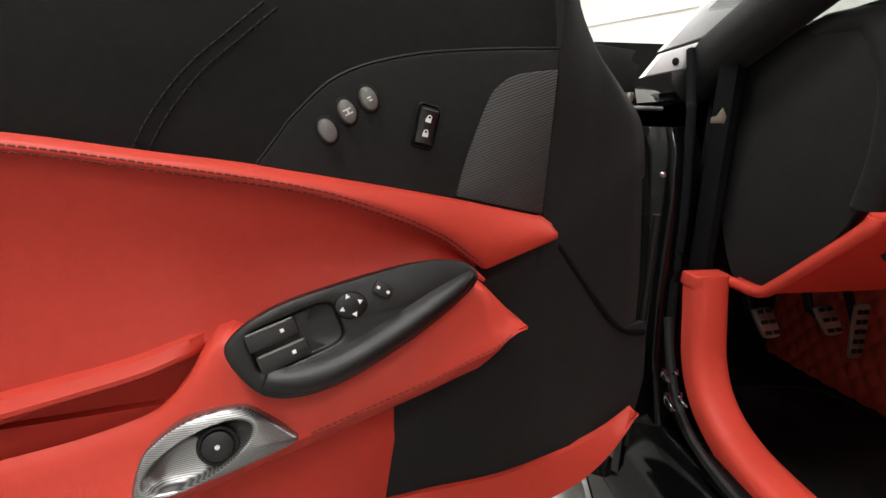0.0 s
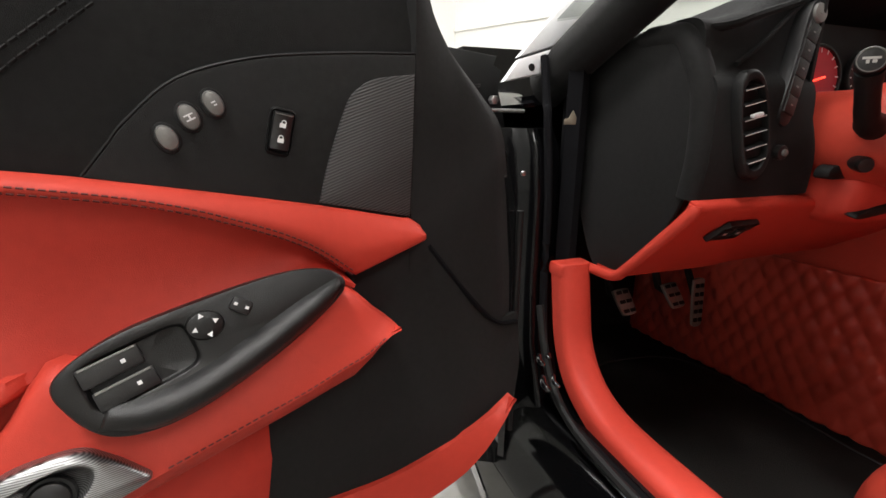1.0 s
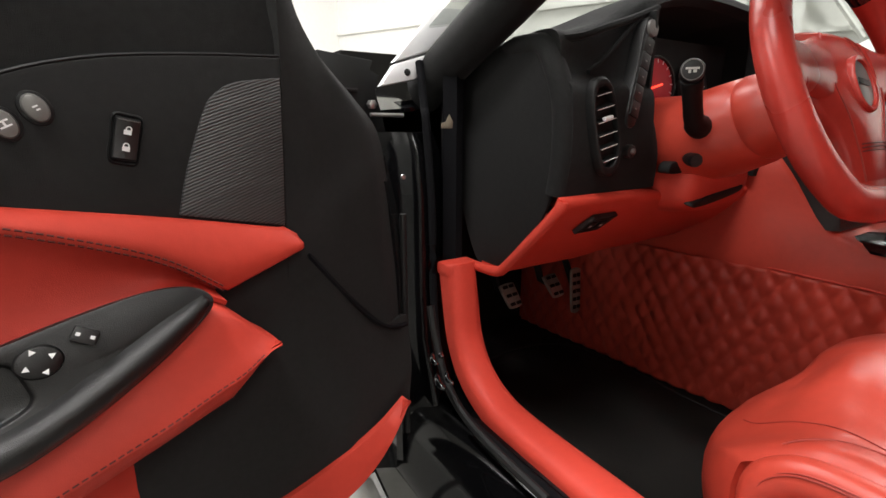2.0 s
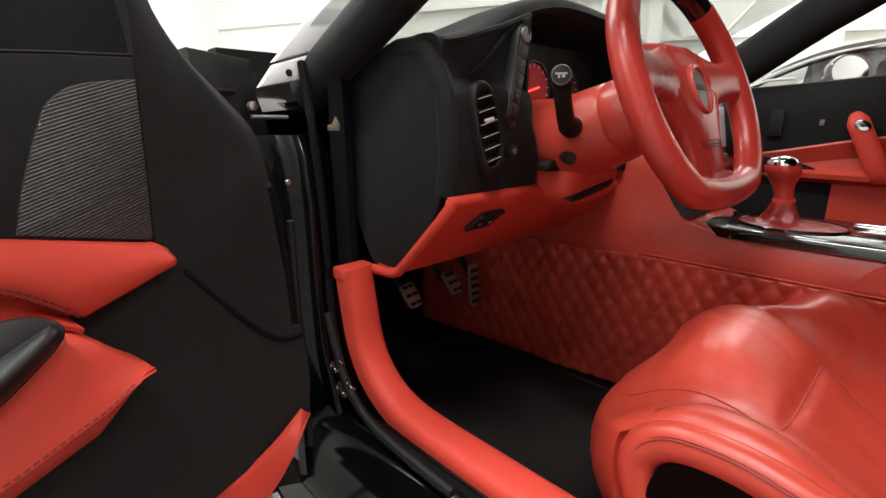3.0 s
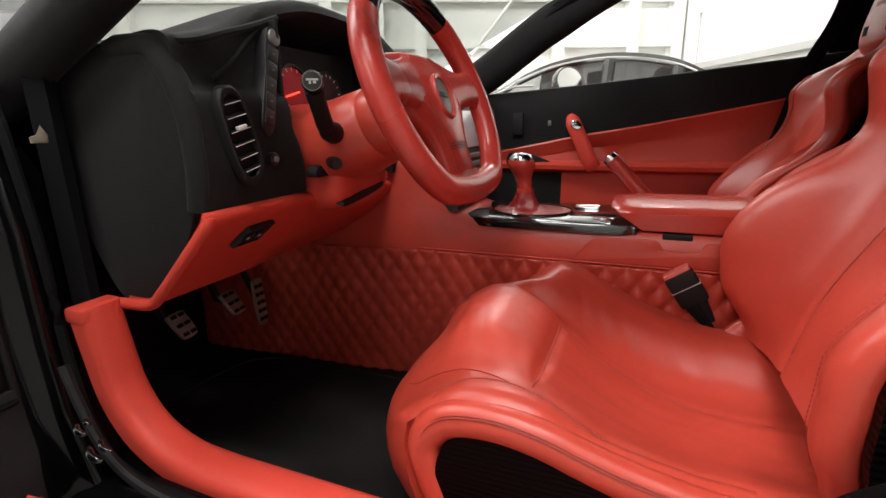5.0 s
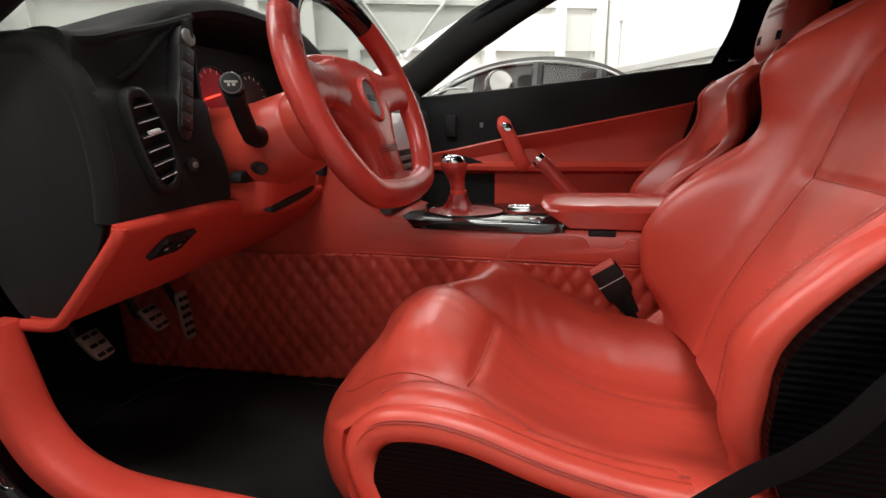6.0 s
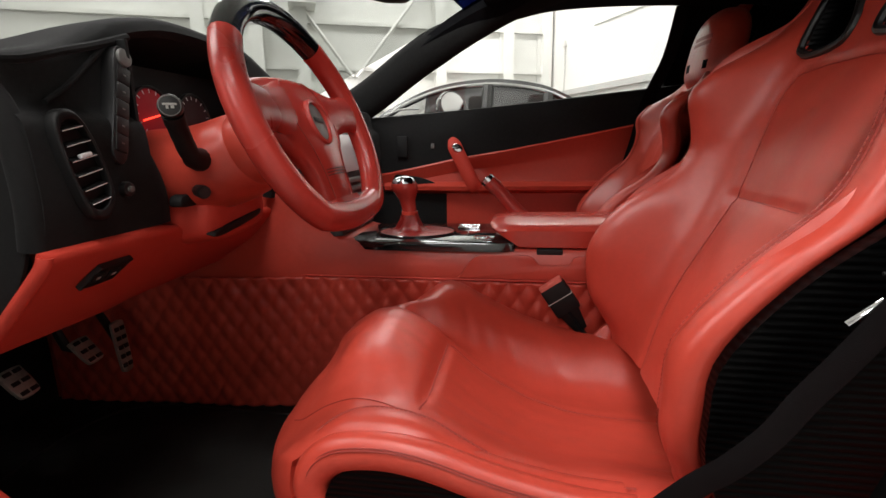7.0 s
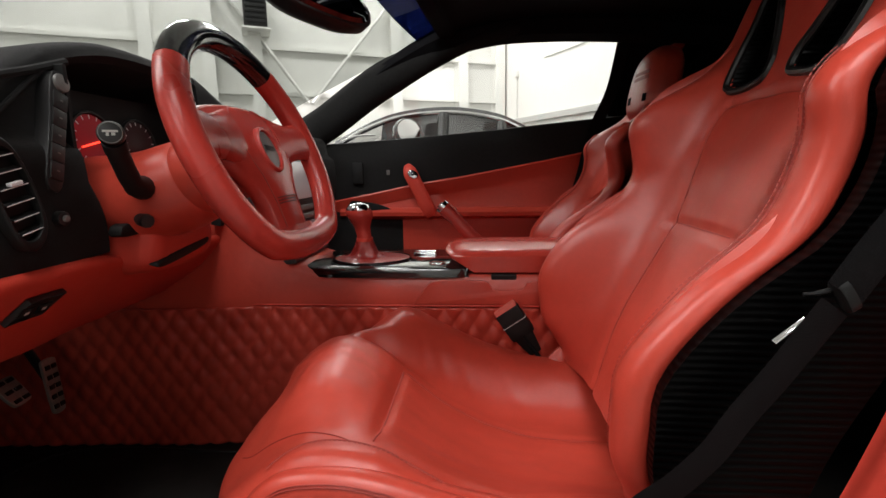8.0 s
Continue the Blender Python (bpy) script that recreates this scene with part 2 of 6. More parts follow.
def slab(outline, depth, m, bevel=0.002, rise=0.0):
    """A plate with rounded rim: a 2D outline in m's xy plane, front at z = 0, back at z = -depth."""
    pts = [V((p[0], p[1], 0)) for p in outline]
    area = sum(a.x * b.y - a.y * b.x for a, b in zip(pts, pts[1:] + pts[:1]))
    if area < 0:
        pts.reverse()
    n = len(pts)
    ins = []
    for i in range(n):
        d1, d2 = (pts[i] - pts[i - 1]), (pts[(i + 1) % n] - pts[i])
        d1, d2 = (d1.normalized() if d1.length else d1), (d2.normalized() if d2.length else d2)
        t = d1 + d2
        t = t.normalized() if t.length > 1e-6 else d1
        ins.append(V((-t.y, t.x, 0)))
    rings = []
    steps = [(0, -depth), (0, -bevel), (0.3 * bevel, -0.3 * bevel), (bevel, 0)]
    if rise:
        steps += [(bevel + 2 * rise, rise * 0.8), (bevel + 5 * rise, rise)]
    for off, z in steps:
        rings.append([m @ (p + q * off + V((0, 0, z))) for p, q in zip(pts, ins)])
    return loft(rings)


def box(x0, x1, y0, y1, z0, z1, bevel=0.0, m=None, segs=2):
    bm = bmesh.new()
    bmesh.ops.create_cube(bm, size=1, matrix=Matrix.LocRotScale(((x0 + x1) / 2, (y0 + y1) / 2, (z0 + z1) / 2), None, (abs(x1 - x0), abs(y1 - y0), abs(z1 - z0))))
    if bevel:
        bmesh.ops.bevel(bm, geom=list(bm.edges), offset=bevel, segments=segs, affect="EDGES", profile=0.6)
    if m is not None:
        bmesh.ops.transform(bm, matrix=m, verts=bm.verts)
    return bm


def frame_of(origin, xa, ya):
    """A pose whose x and y run along xa and ya; z is their cross product."""
    xa = V(xa).normalized()
    za = xa.cross(V(ya)).normalized()
    ya = za.cross(xa)
    m = Matrix((xa, ya, za)).transposed().to_4x4()
    m.translation = V(origin)
    return m


def disc(m, r, depth, segs=24, bevel=0.002, wide=1.0, rise=0.0):
    return slab([(r * wide * math.cos(2 * math.pi * i / segs), r * math.sin(2 * math.pi * i / segs)) for i in range(segs)], depth, m, bevel, rise)


def ring(m, r, w, depth, segs=32, wide=1.0):
    """A flat ring with rounded face."""
    prof = [(0, -depth), (0, -depth * 0.2), (w * 0.2, 0), (w * 0.8, 0), (w, -depth * 0.2), (w, -depth)]
    rings = []
    for i in range(segs):
        a = 2 * math.pi * i / segs
        rings.append([m @ V(((r - o) * wide * math.cos(a), (r - o) * math.sin(a), z)) for o, z in prof])
    return loft(rings + rings[:1], caps=False)


def hoop(outline, k, depth, m):
    """A raised rim: an outline and its scaled copy, front at z = 0."""
    prof = [(1.0, -depth), (1.0, -0.003), (0.97, -0.0008), (0.93, 0.0), (k + 0.03, -0.001), (k, -0.004), (k, -depth)]
    rings = [[m @ V((x * s, y * s, z)) for s, z in prof] for x, y in outline]
    return loft(rings + rings[:1], caps=False)


def stitches(path, m_up, parent, material, name="stitching", step=0.006, long=0.0042, r=0.0008):
    """A row of thread stitches along a path, joined in one mesh."""
    path = [V(p) for p in path]
    bm = bmesh.new()
    run, due = 0.0, 0.0
    for a, b in zip(path, path[1:]):
        seg = (b - a).length
        d = (b - a).normalized() if seg else V((1, 0, 0))
        while due < run + seg:
            p = a + d * (due - run)
            side = d.cross(V(m_up)).normalized()
            up = side.cross(d)
            vs = []
            for s in (-0.5, 0.5):
                for o, h in ((-r, 0), (0, r * 1.3), (r, 0)):
                    vs.append(bm.verts.new(p + d * (s * long) + side * o + up * h))
            bm.faces.new((vs[0], vs[1], vs[4], vs[3]))
            bm.faces.new((vs[1], vs[2], vs[5], vs[4]))
            bm.faces.new((vs[0], vs[3], vs[5], vs[2]))
            due += step
        run += seg
    ob = part(name, bm, material, parent, smooth=False)
    ob["kind"] = "stuff"
    return ob


# ---- the garage ----
def plain(name, bm, material, label, category, kind="structure", smooth=False):
    ob = part(name, bm, material, smooth=smooth)
    return tagged(ob, label, category, kind=kind)


# the hall stands at an angle to the car: GM's x runs along the braced wall, y away from it into the hall
GM = Matrix(((-0.436, -0.90, 0, 9.5), (0.90, -0.436, 0, -0.55), (0, 0, 1, 0), (0, 0, 0, 1)))
plain("floor", box(-0.3, 14.3, -0.3, 16.3, -0.1, 0.0, 0, GM), FLOOR, "pale sealed concrete garage floor", "floor")
plain("ceiling", box(-0.3, 14.3, -0.3, 16.3, CEILING, CEILING + 0.1, 0, GM), CEIL, "white painted garage ceiling", "ceiling")
plain("wall_east", box(-0.2, 14.2, -0.2, 0.0, 0, CEILING, 0, GM), WALL, "white painted steel-framed garage wall", "wall")
plain("wall_south", box(-0.2, 0.18, 0.0, 16.0, 0, CEILING, 0, GM), WALL, "plain white garage wall", "wall")
plain("wall_north", box(14.0, 14.2, 0.0, 16.0, 0, CEILING, 0, GM), WALL, "plain white garage wall", "wall")
# Unseen west wall closes the hall; its grey sets the bounce into the cabin.
plain("wall_west", box(-0.2, 14.2, 16.0, 16.2, 0, CEILING, 0, GM), WALL_PALE, "unseen plain wall, grey to limit bounce light", "wall")
plain("wall_ledge", box(0.182, 0.26, 0.3, 15.9, 1.50, 1.60, 0.004, GM), WALL_PALE, "pale grey horizontal wall rail", "rail")
plain("wall_ledge", box(0.182, 0.22, 0.3, 15.9, 0.0, 1.40, 0.004, GM), STEEL, "white lower wall lining", "wall lining")
plain("wall_girt", box(0.182, 0.205, 1.6, 15.9, 2.57, 2.61, 0.004, GM), STEEL, "white horizontal steel wall rail", "rail")
pipe = thing("conduit", "white painted conduit running up the wall", "conduit", tuple(GM @ V((0.2, 0.67, 1.7))))
part("tube", tube([GM @ V((0.205, 0.67, 1.60)), GM @ V((0.205, 0.67, 2.43))], 0.02, 8), STEEL, pipe)
part("box", box(0.182, 0.24, 0.61, 0.73, 2.40, 2.50, 0.006, GM), STEEL, pipe, "white junction box")
heater = thing("unit_heater", "dark grey heater box hung on the wall", "heater", tuple(GM @ V((4.93, 0.3, 2.98))))
part("casing", box(4.74, 5.10, 0.04, 0.50, 2.98, 3.55, 0.02, GM), PLASTIC, heater, "dark grey sheet metal casing")
for k in range(6):
    part("louvre", box(4.77, 5.07, 0.495, 0.515, 3.03 + 0.08 * k, 3.08 + 0.08 * k, 0.006, GM), RUBBER, heater, "dark louvre")
part("bracket", box(4.70, 5.14, 0.01, 0.52, 2.945, 2.975, 0.004, GM), STEEL, heater, "white wall bracket")
# Fixtures for the added lamps, all out of view.
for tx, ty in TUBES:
    lt = thing("unseen_ceiling_light", "unseen batten light added on the ceiling", "ceiling light", (tx, ty, CEILING - 0.1), "garage ceiling lights")
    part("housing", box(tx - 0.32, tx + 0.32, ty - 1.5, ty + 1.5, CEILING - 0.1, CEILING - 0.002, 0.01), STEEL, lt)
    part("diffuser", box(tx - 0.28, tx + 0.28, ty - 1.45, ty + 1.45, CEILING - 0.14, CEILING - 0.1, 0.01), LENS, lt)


def column(s, wide=0.2, deep=0.24):
    c = thing("wall_column", "white painted steel column against the wall", "column", tuple(GM @ V((s, 0.1, 0))), "wall columns")
    for d in (0.012, deep):
        part("flange", box(s - wide / 2, s + wide / 2, d - 0.009, d + 0.009, 0, CEILING - 0.002, 0, GM), STEEL, c, smooth=False)
    part("web", box(s - 0.01, s + 0.01, 0.021, deep - 0.009, 0, CEILING - 0.002, 0, GM), STEEL, c, smooth=False)
    return c


for cs in COLUMNS:
    column(cs)
for z in GIRTS:
    plain("wall_girt", box(0.2, 13.98, 0.003, 0.07, z - 0.03, z + 0.03, 0, GM), STEEL, "white horizontal steel wall rail", "rail")
for sa, za, sb, zb in BRACES:
    br = thing("wall_brace", "white diagonal steel wall brace", "brace", tuple(GM @ V((sa, 0.12, za))), "wall braces")
    part("bar", tube([GM @ V((sa, 0.13, za)), GM @ V((sb, 0.13, zb))], 0.035, 6), STEEL, br)

# ---- body shell of the car ----
body = thing("car_body", "black painted sports car shell with open driver doorway", "car body", (0, 0, 0))
# floor pan and firewall
part("floor_pan", box(-0.72, 0.72, -1.1, 1.35, 0.05, 0.095), CARPET, body, "black carpeted floor", smooth=False)
part("firewall", box(-0.74, 0.74, 1.25, 1.3, 0.09, 0.86), CARPET, body, "black firewall", smooth=False)
part("rear_bulkhead", box(-0.72, 0.72, -0.95, -0.9, 0.09, 1.12), HEADLINER, body, "black carpeted bulkhead", smooth=False)
# outer sill, black paint, runs under the trim
rows = []
for y in (1.0, 0.8, 0.5, 0.1, -0.4, -1.0):
    rows.append([V((p.x, y, p.y)) for p in spline([(-0.70, 0.225, 0), (-0.755, 0.222, 0), (-0.80, 0.200, 0), (-0.83, 0.15, 0), (-0.84, 0.09, 0), (-0.80, 0.06, 0)], 4)])
part("outer_sill", shell(rows, 0.01, (-1, 0, 1)), DULL, body, "dull black painted sill")
# hinge pillar behind the door: painted steel and rubber seal
pill = [(-0.70, 0.90), (-0.745, 0.845), (-0.775, 0.835), (-0.80, 0.87), (-0.86, 0.90), (-0.90, 0.95), (-0.86, 1.2), (-0.70, 1.2)]
rows = []
for z, dy in ((0.10, -0.08), (0.22, -0.05), (0.32, -0.01), (0.42, 0.0), (0.58, 0.0), (0.65, 0.01), (0.685, 0.03)):
    rows.append([V((p[0], p[1] + dy, z)) for p in spline([(a, b, 0) for a, b in pill], 4, True)])
part("hinge_pillar", loft(rows), DULL, body, "black painted hinge pillar")
part("door_seal", tube(spline([(-0.738, 0.895, 0.80), (-0.748, 0.862, 0.725), (-0.752, 0.85, 0.70), (-0.752, 0.832, 0.55), (-0.752, 0.828, 0.40), (-0.755, 0.80, 0.29), (-0.758, 0.74, 0.235), (-0.758, 0.60, 0.222), (-0.758, 0.2, 0.222), (-0.758, -0.5, 0.225)], 6), 0.007, 8), HEADLINER, body, "black rubber door seal")
# Small bumps added where glints sit on the glossy jamb.
for y, z, l, r in ((0.719, 0.347, 0.004, 0.0035), (0.742, 0.329, 0.010, 0.0045), (0.698, 0.316, 0.011, 0.0035), (0.724, 0.296, 0.014, 0.0055)):
    part("glint_bump", tube(spline([(-0.797, y + l + 0.006, z + 0.5 * l), (-0.803, y + 0.006, z), (-0.799, y - l + 0.006, z - 0.35 * l)], 4), [r * f for f in (0.5, 0.8, 0.95, 1, 1, 1, 0.95, 0.8, 0.5)], 10), PAINT, body, "glossy black bump added for a glint on the jamb")
part("jamb_fold", tube(spline([(-0.775, 0.80, 0.40), (-0.778, 0.775, 0.34), (-0.782, 0.735, 0.285), (-0.784, 0.66, 0.250), (-0.784, 0.5, 0.238)], 6), 0.007, 8), RUBBER, body, "dark fold of the door jamb")
# A-pillars, roof, rear pillars, window frames
for s in (-1, 1):
    a = spline(([(-0.705, 0.94, 0.755)] if s < 0 else []) + [(s * 0.70, 0.86, 0.80), (s * 0.685, 0.66, 0.905), (s * 0.655, 0.42, 1.055), (s * 0.61, 0.16, 1.155), (s * 0.58, -0.05, 1.19)], 8)
    if s > 0:
        a = [p + V((0, -0.012, -0.030)) for p in a]
    part("pillar", tube(a, [0.042 if s < 0 else min(0.066, 0.012 + 0.0035 * (len(a) - 1 - k)) for k in range(len(a))], 12, 0.75 if s < 0 else 0.5), SUEDE, body, "black suede covered windscreen pillar")
    rail = spline([(s * 0.66, 0.44, 1.03), (s * 0.645, 0.30, 1.10), (s * 0.63, 0.16, 1.150), (s * 0.635, -0.05, 1.185), (s * 0.64, -0.45, 1.175), (s * 0.64, -0.9, 1.12)], 6)
    part("roof_rail", tube(rail if s > 0 else rail[12:], 0.035 if s < 0 else [min(0.058, 0.03 + 0.002 * k) for k in range(len(rail))], 8), HEADLINER, body)
    rows = [[V((s * x, y, z)) for x, y, z in ((0.735, -0.44 + 0.02 * (1 + s), 0.78), (0.72, -0.435 + 0.02 * (1 + s), 0.95), (0.66, -0.46 + 0.02 * (1 + s), 1.17))],
            [V((s * x, y, z)) for x, y, z in ((0.735, -0.62, 0.78), (0.72, -0.62, 0.95), (0.66, -0.62, 1.15))],
            [V((s * x, y, z)) for x, y, z in ((0.735, -0.98, 0.78), (0.72, -0.98, 0.95), (0.62, -0.98, 1.06))]]
    part("rear_quarter", shell(rows, 0.03, (-s, 0, 0)), HEADLINER, body, "black rear quarter trim")
    part("quarter_lower", box(s * 0.70, s * 0.78, -1.0, -0.46, 0.2, 0.80, 0.01), HEADLINER, body)
rows = []
for y, z, w in ((0.17, 1.165, 0.60), (0.05, 1.195, 0.62), (-0.2, 1.215, 0.64), (-0.6, 1.20, 0.64), (-1.0, 1.12, 0.60)):
    rows.append([V((w * u, y + 0.05 * (1 - u * u), z + 0.02 * (1 - u * u))) for u in [i / 8 - 1 for i in range(17)]])
part("headliner", sheet(rows, (0, 0, 0.012)), HEADLINER, body, "black cloth headliner")
part("roof_panel", sheet([[p + V((0, 0, 0.03)) for p in r] for r in rows], (0, 0, 0.01)), PAINT, body, "glossy black roof")
part("header_bar", tube([(w * 0.61, 0.175 + 0.05 * (1 - w * w), 1.155 + 0.02 * (1 - w * w)) for w in [i / 8 - 1 for i in range(17)]], 0.022, 8, 1.4), HEADLINER, body)
# windscreen
wind = []
for t in [i / 10 for i in range(11)]:
    y0, z0, w0 = 0.96 - 0.76 * t, 0.84 + 0.33 * (t ** 0.9), 0.71 - 0.10 * t
    wind.append([V((w0 * u, y0 + 0.16 * (1 - u * u) * (1 - 0.6 * t), z0 + 0.02 * (1 - u * u))) for u in [i / 8 - 1 for i in range(17)]])
ws = part("windscreen", sheet(wind[:10], (0, 0, 0.004)), SCREEN, body, "clear windscreen glass")
wt = part("shade_band", sheet(wind[9:], (0, 0, 0.004)), TINT, body, "blue tinted band of the windscreen")
for o in (ws, wt):
    o.visible_shadow = False
# nose of the car beyond the windscreen
rows = []
for y, z, w in ((1.0, 0.80, 0.72), (1.15, 0.80, 0.74), (1.5, 0.77, 0.78), (2.0, 0.68, 0.78), (2.4, 0.52, 0.70)):
    rows.append([V((w * u, y, z - 0.06 * u * u)) for u in [i / 8 - 1 for i in range(17)]])
part("bonnet", sheet(rows, (0, 0, 0.02)), PAINT, body, "glossy black bonnet")
for s in (-1, 1):
    rows = []
    for y, zt in ((0.98, 0.73), (1.2, 0.79), (1.5, 0.80), (1.9, 0.70), (2.35, 0.52)):
        rows.append([V((s * x, y, z)) for x, z in ((0.70, zt), (0.80, zt - 0.01), (0.88, zt - 0.07), (0.91, zt - 0.2), (0.90, 0.36), (0.87, 0.16))])
    part("wing", shell(rows, 0.008, (s, 0, 0.3)), PAINT, body, "glossy black front wing")
# ---- red sill trim ----
sill = thing("sill_trim", "red leather covered door sill trim", "sill trim", (-0.715, 0.5, 0.1))
path = [V((-0.709, a.x, a.y)) for a in spline([(0.806, 0.462, 0), (0.794, 0.40, 0), (0.778, 0.335, 0), (0.746, 0.286, 0), (0.697, 0.256, 0), (0.63, 0.243, 0), (0.48, 0.240, 0), (0.2, 0.240, 0), (-0.10, 0.242, 0), (-0.222, 0.261, 0), (-0.289, 0.337, 0), (-0.335, 0.456, 0), (-0.375, 0.596, 0)], 6)]
rings = []
for i, p in enumerate(path):
    d = (path[min(i + 1, len(path) - 1)] - path[max(i - 1, 0)]).normalized()
    nrm = V((1, 0, 0)).cross(d)
    nrm = -nrm if nrm.dot(V((0, -1, 1))) < 0 else nrm
    q = curve([(0.0, 0.86), (0.28, 0.88), (0.5, 1.0)], i / len(path))
    sec = [(-0.034 * q, -0.03), (-0.0345 * q, -0.008), (-0.031 * q, 0.0005), (-0.022 * q, 0.0055), (-0.008, 0.008), (0.008, 0.008), (0.022 * q, 0.0055), (0.031 * q, 0.0005), (0.0345 * q, -0.008), (0.035 * q, -0.03)]
    turn = curve([(0.0, 1.0), (0.32, 0.0)], i / len(path))
    rings.append([p + V((a - 0.004 * turn, -0.010 * turn, 0)) + nrm * b for a, b in sec])
part("trim", loft(rings), RED_TRIM, sill)
band = []
for z, k in ((0.446, 0.97), (0.4465, 1.03), (0.450, 1.06), (0.462, 1.05), (0.466, 1.02), (0.4675, 0.95)):
    band.append([V((-0.7125 + a * k, 0.7965 - b * k, z)) for a, b in ((-0.030, -0.03), (-0.0305, -0.006), (-0.0285, 0.001), (-0.022, 0.0055), (0.0, 0.0075), (0.020, 0.0055), (0.0265, 0.001), (0.029, -0.006), (0.029, -0.03))])
part("cap", loft(band), RED_TRIM, sill, "red leather band round the trim's end")

# ---- dashboard ----
dash = thing("dashboard", "black suede dashboard with red leather knee panel", "dashboard", (0, 0.8, 0.1))
side = spline([(p[0], p[1], 0) for p in ((0.705, 0.814), (0.680, 0.810), (0.658, 0.775), (0.634, 0.70), (0.630, 0.65), (0.632, 0.602), (0.668, 0.535), (0.724, 0.468), (0.80, 0.458), (0.86, 0.56), (0.905, 0.69), (0.88, 0.78), (0.80, 0.808))], 5, True)
part("end_panel", slab([(p.x, p.y) for p in side], 0.005, frame_of((-0.675, 0, 0), (0, -1, 0), (0, 0, 1)) @ Matrix.Diagonal((-1, 1, 1, 1)), 0.004), SUEDE, dash, "black suede end panel")
part("pillar_trim", shell([[V((-0.722, 0.845, z)), V((-0.708, 0.825, z)), V((-0.69, 0.832, z)), V((-0.68, 0.90, z))] for z in (0.46, 0.55, 0.65, 0.72, 0.80)], 0.01, (-0.5, -1, 0)), HEADLINER, dash, "black pillar trim")


def dash_profile(x):
    """Driver-facing outline of the dashboard at x: (y, z) from the lower suede edge over the top to the windscreen."""
    hood = table([(-0.63, 0.0), (-0.56, 0.22), (-0.48, 0.68), (-0.40, 0.93), (-0.33, 1.0), (-0.23, 0.97), (-0.14, 0.86), (-0.06, 0.55), (0.02, 0.25), (0.09, 0.0)], x)
    top = 0.826 + 0.092 * hood
    return [(0.618, 0.600), (0.610, 0.65), (0.611, 0.71), (0.616, 0.745), (0.634, 0.762), (0.640, 0.785), (0.643, top - 0.02), (0.655, top - 0.004), (0.69, top), (0.80, top - 0.01), (0.95, 0.842 + 0.02 * hood), (1.12, 0.83)]


def dash_run(x0, x1, n, name, label, lo=0, hi=99):
    rows = []
    for i in range(n + 1):
        x = x0 + (x1 - x0) * i / n
        rows.append([V((x, p.x, p.y)) for p in spline([(a, b, 0) for a, b in dash_profile(x)][lo:hi], 4)])
    return part(name, shell(rows, 0.02, (0, -1, 0.5)), SUEDE, dash, label)


dash_run(-0.664, -0.490, 12, "suede_pod", "black suede covered vent pod")
rows = []
for p in [q for q in spline([(a, b, 0) for a, b in dash_profile(-0.49)][:4], 5) if q.y < 0.716]:
    xe = table([(0.59, -0.443), (0.636, -0.452), (0.668, -0.461), (0.692, -0.474), (0.712, -0.489), (0.745, -0.5)], p.y)
    rows.append([V((-0.492 + (xe + 0.492) * max(f, 0.0), p.x + 0.012 * f ** 3, p.y)) for f in (0, 0.3, 0.6, 0.8, 0.92, 1.0)])
part("suede_edge", shell(rows, 0.02, (0, -1, 0.1)), SUEDE, dash, "black suede face edge")
dash_run(-0.490, -0.15, 14, "hood", "black suede instrument hood", lo=6)
dash_run(-0.15, 0.675, 24, "passenger_top", "black suede passenger dashboard")
part("instrument_panel", box(-0.488, -0.14, 0.708, 0.72, 0.66, 0.845), RUBBER, dash, "dark instrument panel", smooth=False)
part("cluster_shelf", shell([[V((x, y, z)) for y, z in ((0.645, 0.700), (0.67, 0.712), (0.71, 0.714))] for x in (-0.488, -0.3, -0.14)], 0.01, (0, -0.3, 1)), PLASTIC, dash)
part("cluster_wall", box(-0.496, -0.490, 0.62, 0.745, 0.70, 0.86, 0.001), RUBBER, dash, smooth=False)
part("hood_piping", tube(spline([(-0.650, 0.650, 0.812), (-0.626, 0.640, 0.816), (-0.581, 0.637, 0.831), (-0.529, 0.637, 0.847), (-0.470, 0.638, 0.868)], 5), 0.0055, 8), SUEDE, dash, "padded suede hood edge")
part("facet_crease", tube(spline([(-0.616, 0.634, 0.769), (-0.578, 0.636, 0.793), (-0.536, 0.637, 0.829), (-0.510, 0.637, 0.850)], 5), 0.0035, 8), SUEDE, dash, "soft suede facet edge")
roll = [V((-0.6625, p.x, p.y)) for p in spline([(0.76, 0.808, 0), (0.705, 0.808, 0), (0.672, 0.803, 0), (0.652, 0.775, 0), (0.634, 0.735, 0), (0.6285, 0.70, 0), (0.6275, 0.65, 0), (0.634, 0.601, 0)], 6)]
part("end_roll", tube(roll, [0.010, 0.012, 0.014] + [0.0165] * (len(roll) - 3), 16, 1.0, (1, 0, 0)), SUEDE, dash, "soft rolled suede edge")
# red knee panel under the dash
rows = []
for i in range(21):
    x = -0.676 + 0.556 * i / 20
    k = curve([(-0.675, 0.0), (-0.50, 0.0), (-0.40, 0.012), (-0.12, 0.02)], x)
    rows.append([V((x, p.x, p.y)) for p in spline([(0.618 + k, 0.600 - k, 0), (0.610 + k, 0.594 - k, 0), (0.616 + k, 0.578 - k, 0), (0.665 + k, 0.528 - k, 0), (0.722 + k, 0.472, 0), (0.745 + k, 0.456, 0), (0.79, 0.455, 0)], 4)])
part("knee_panel", shell(rows, 0.012, (0, -1, -0.6)), RED_TRIM, dash, "red leather knee panel")
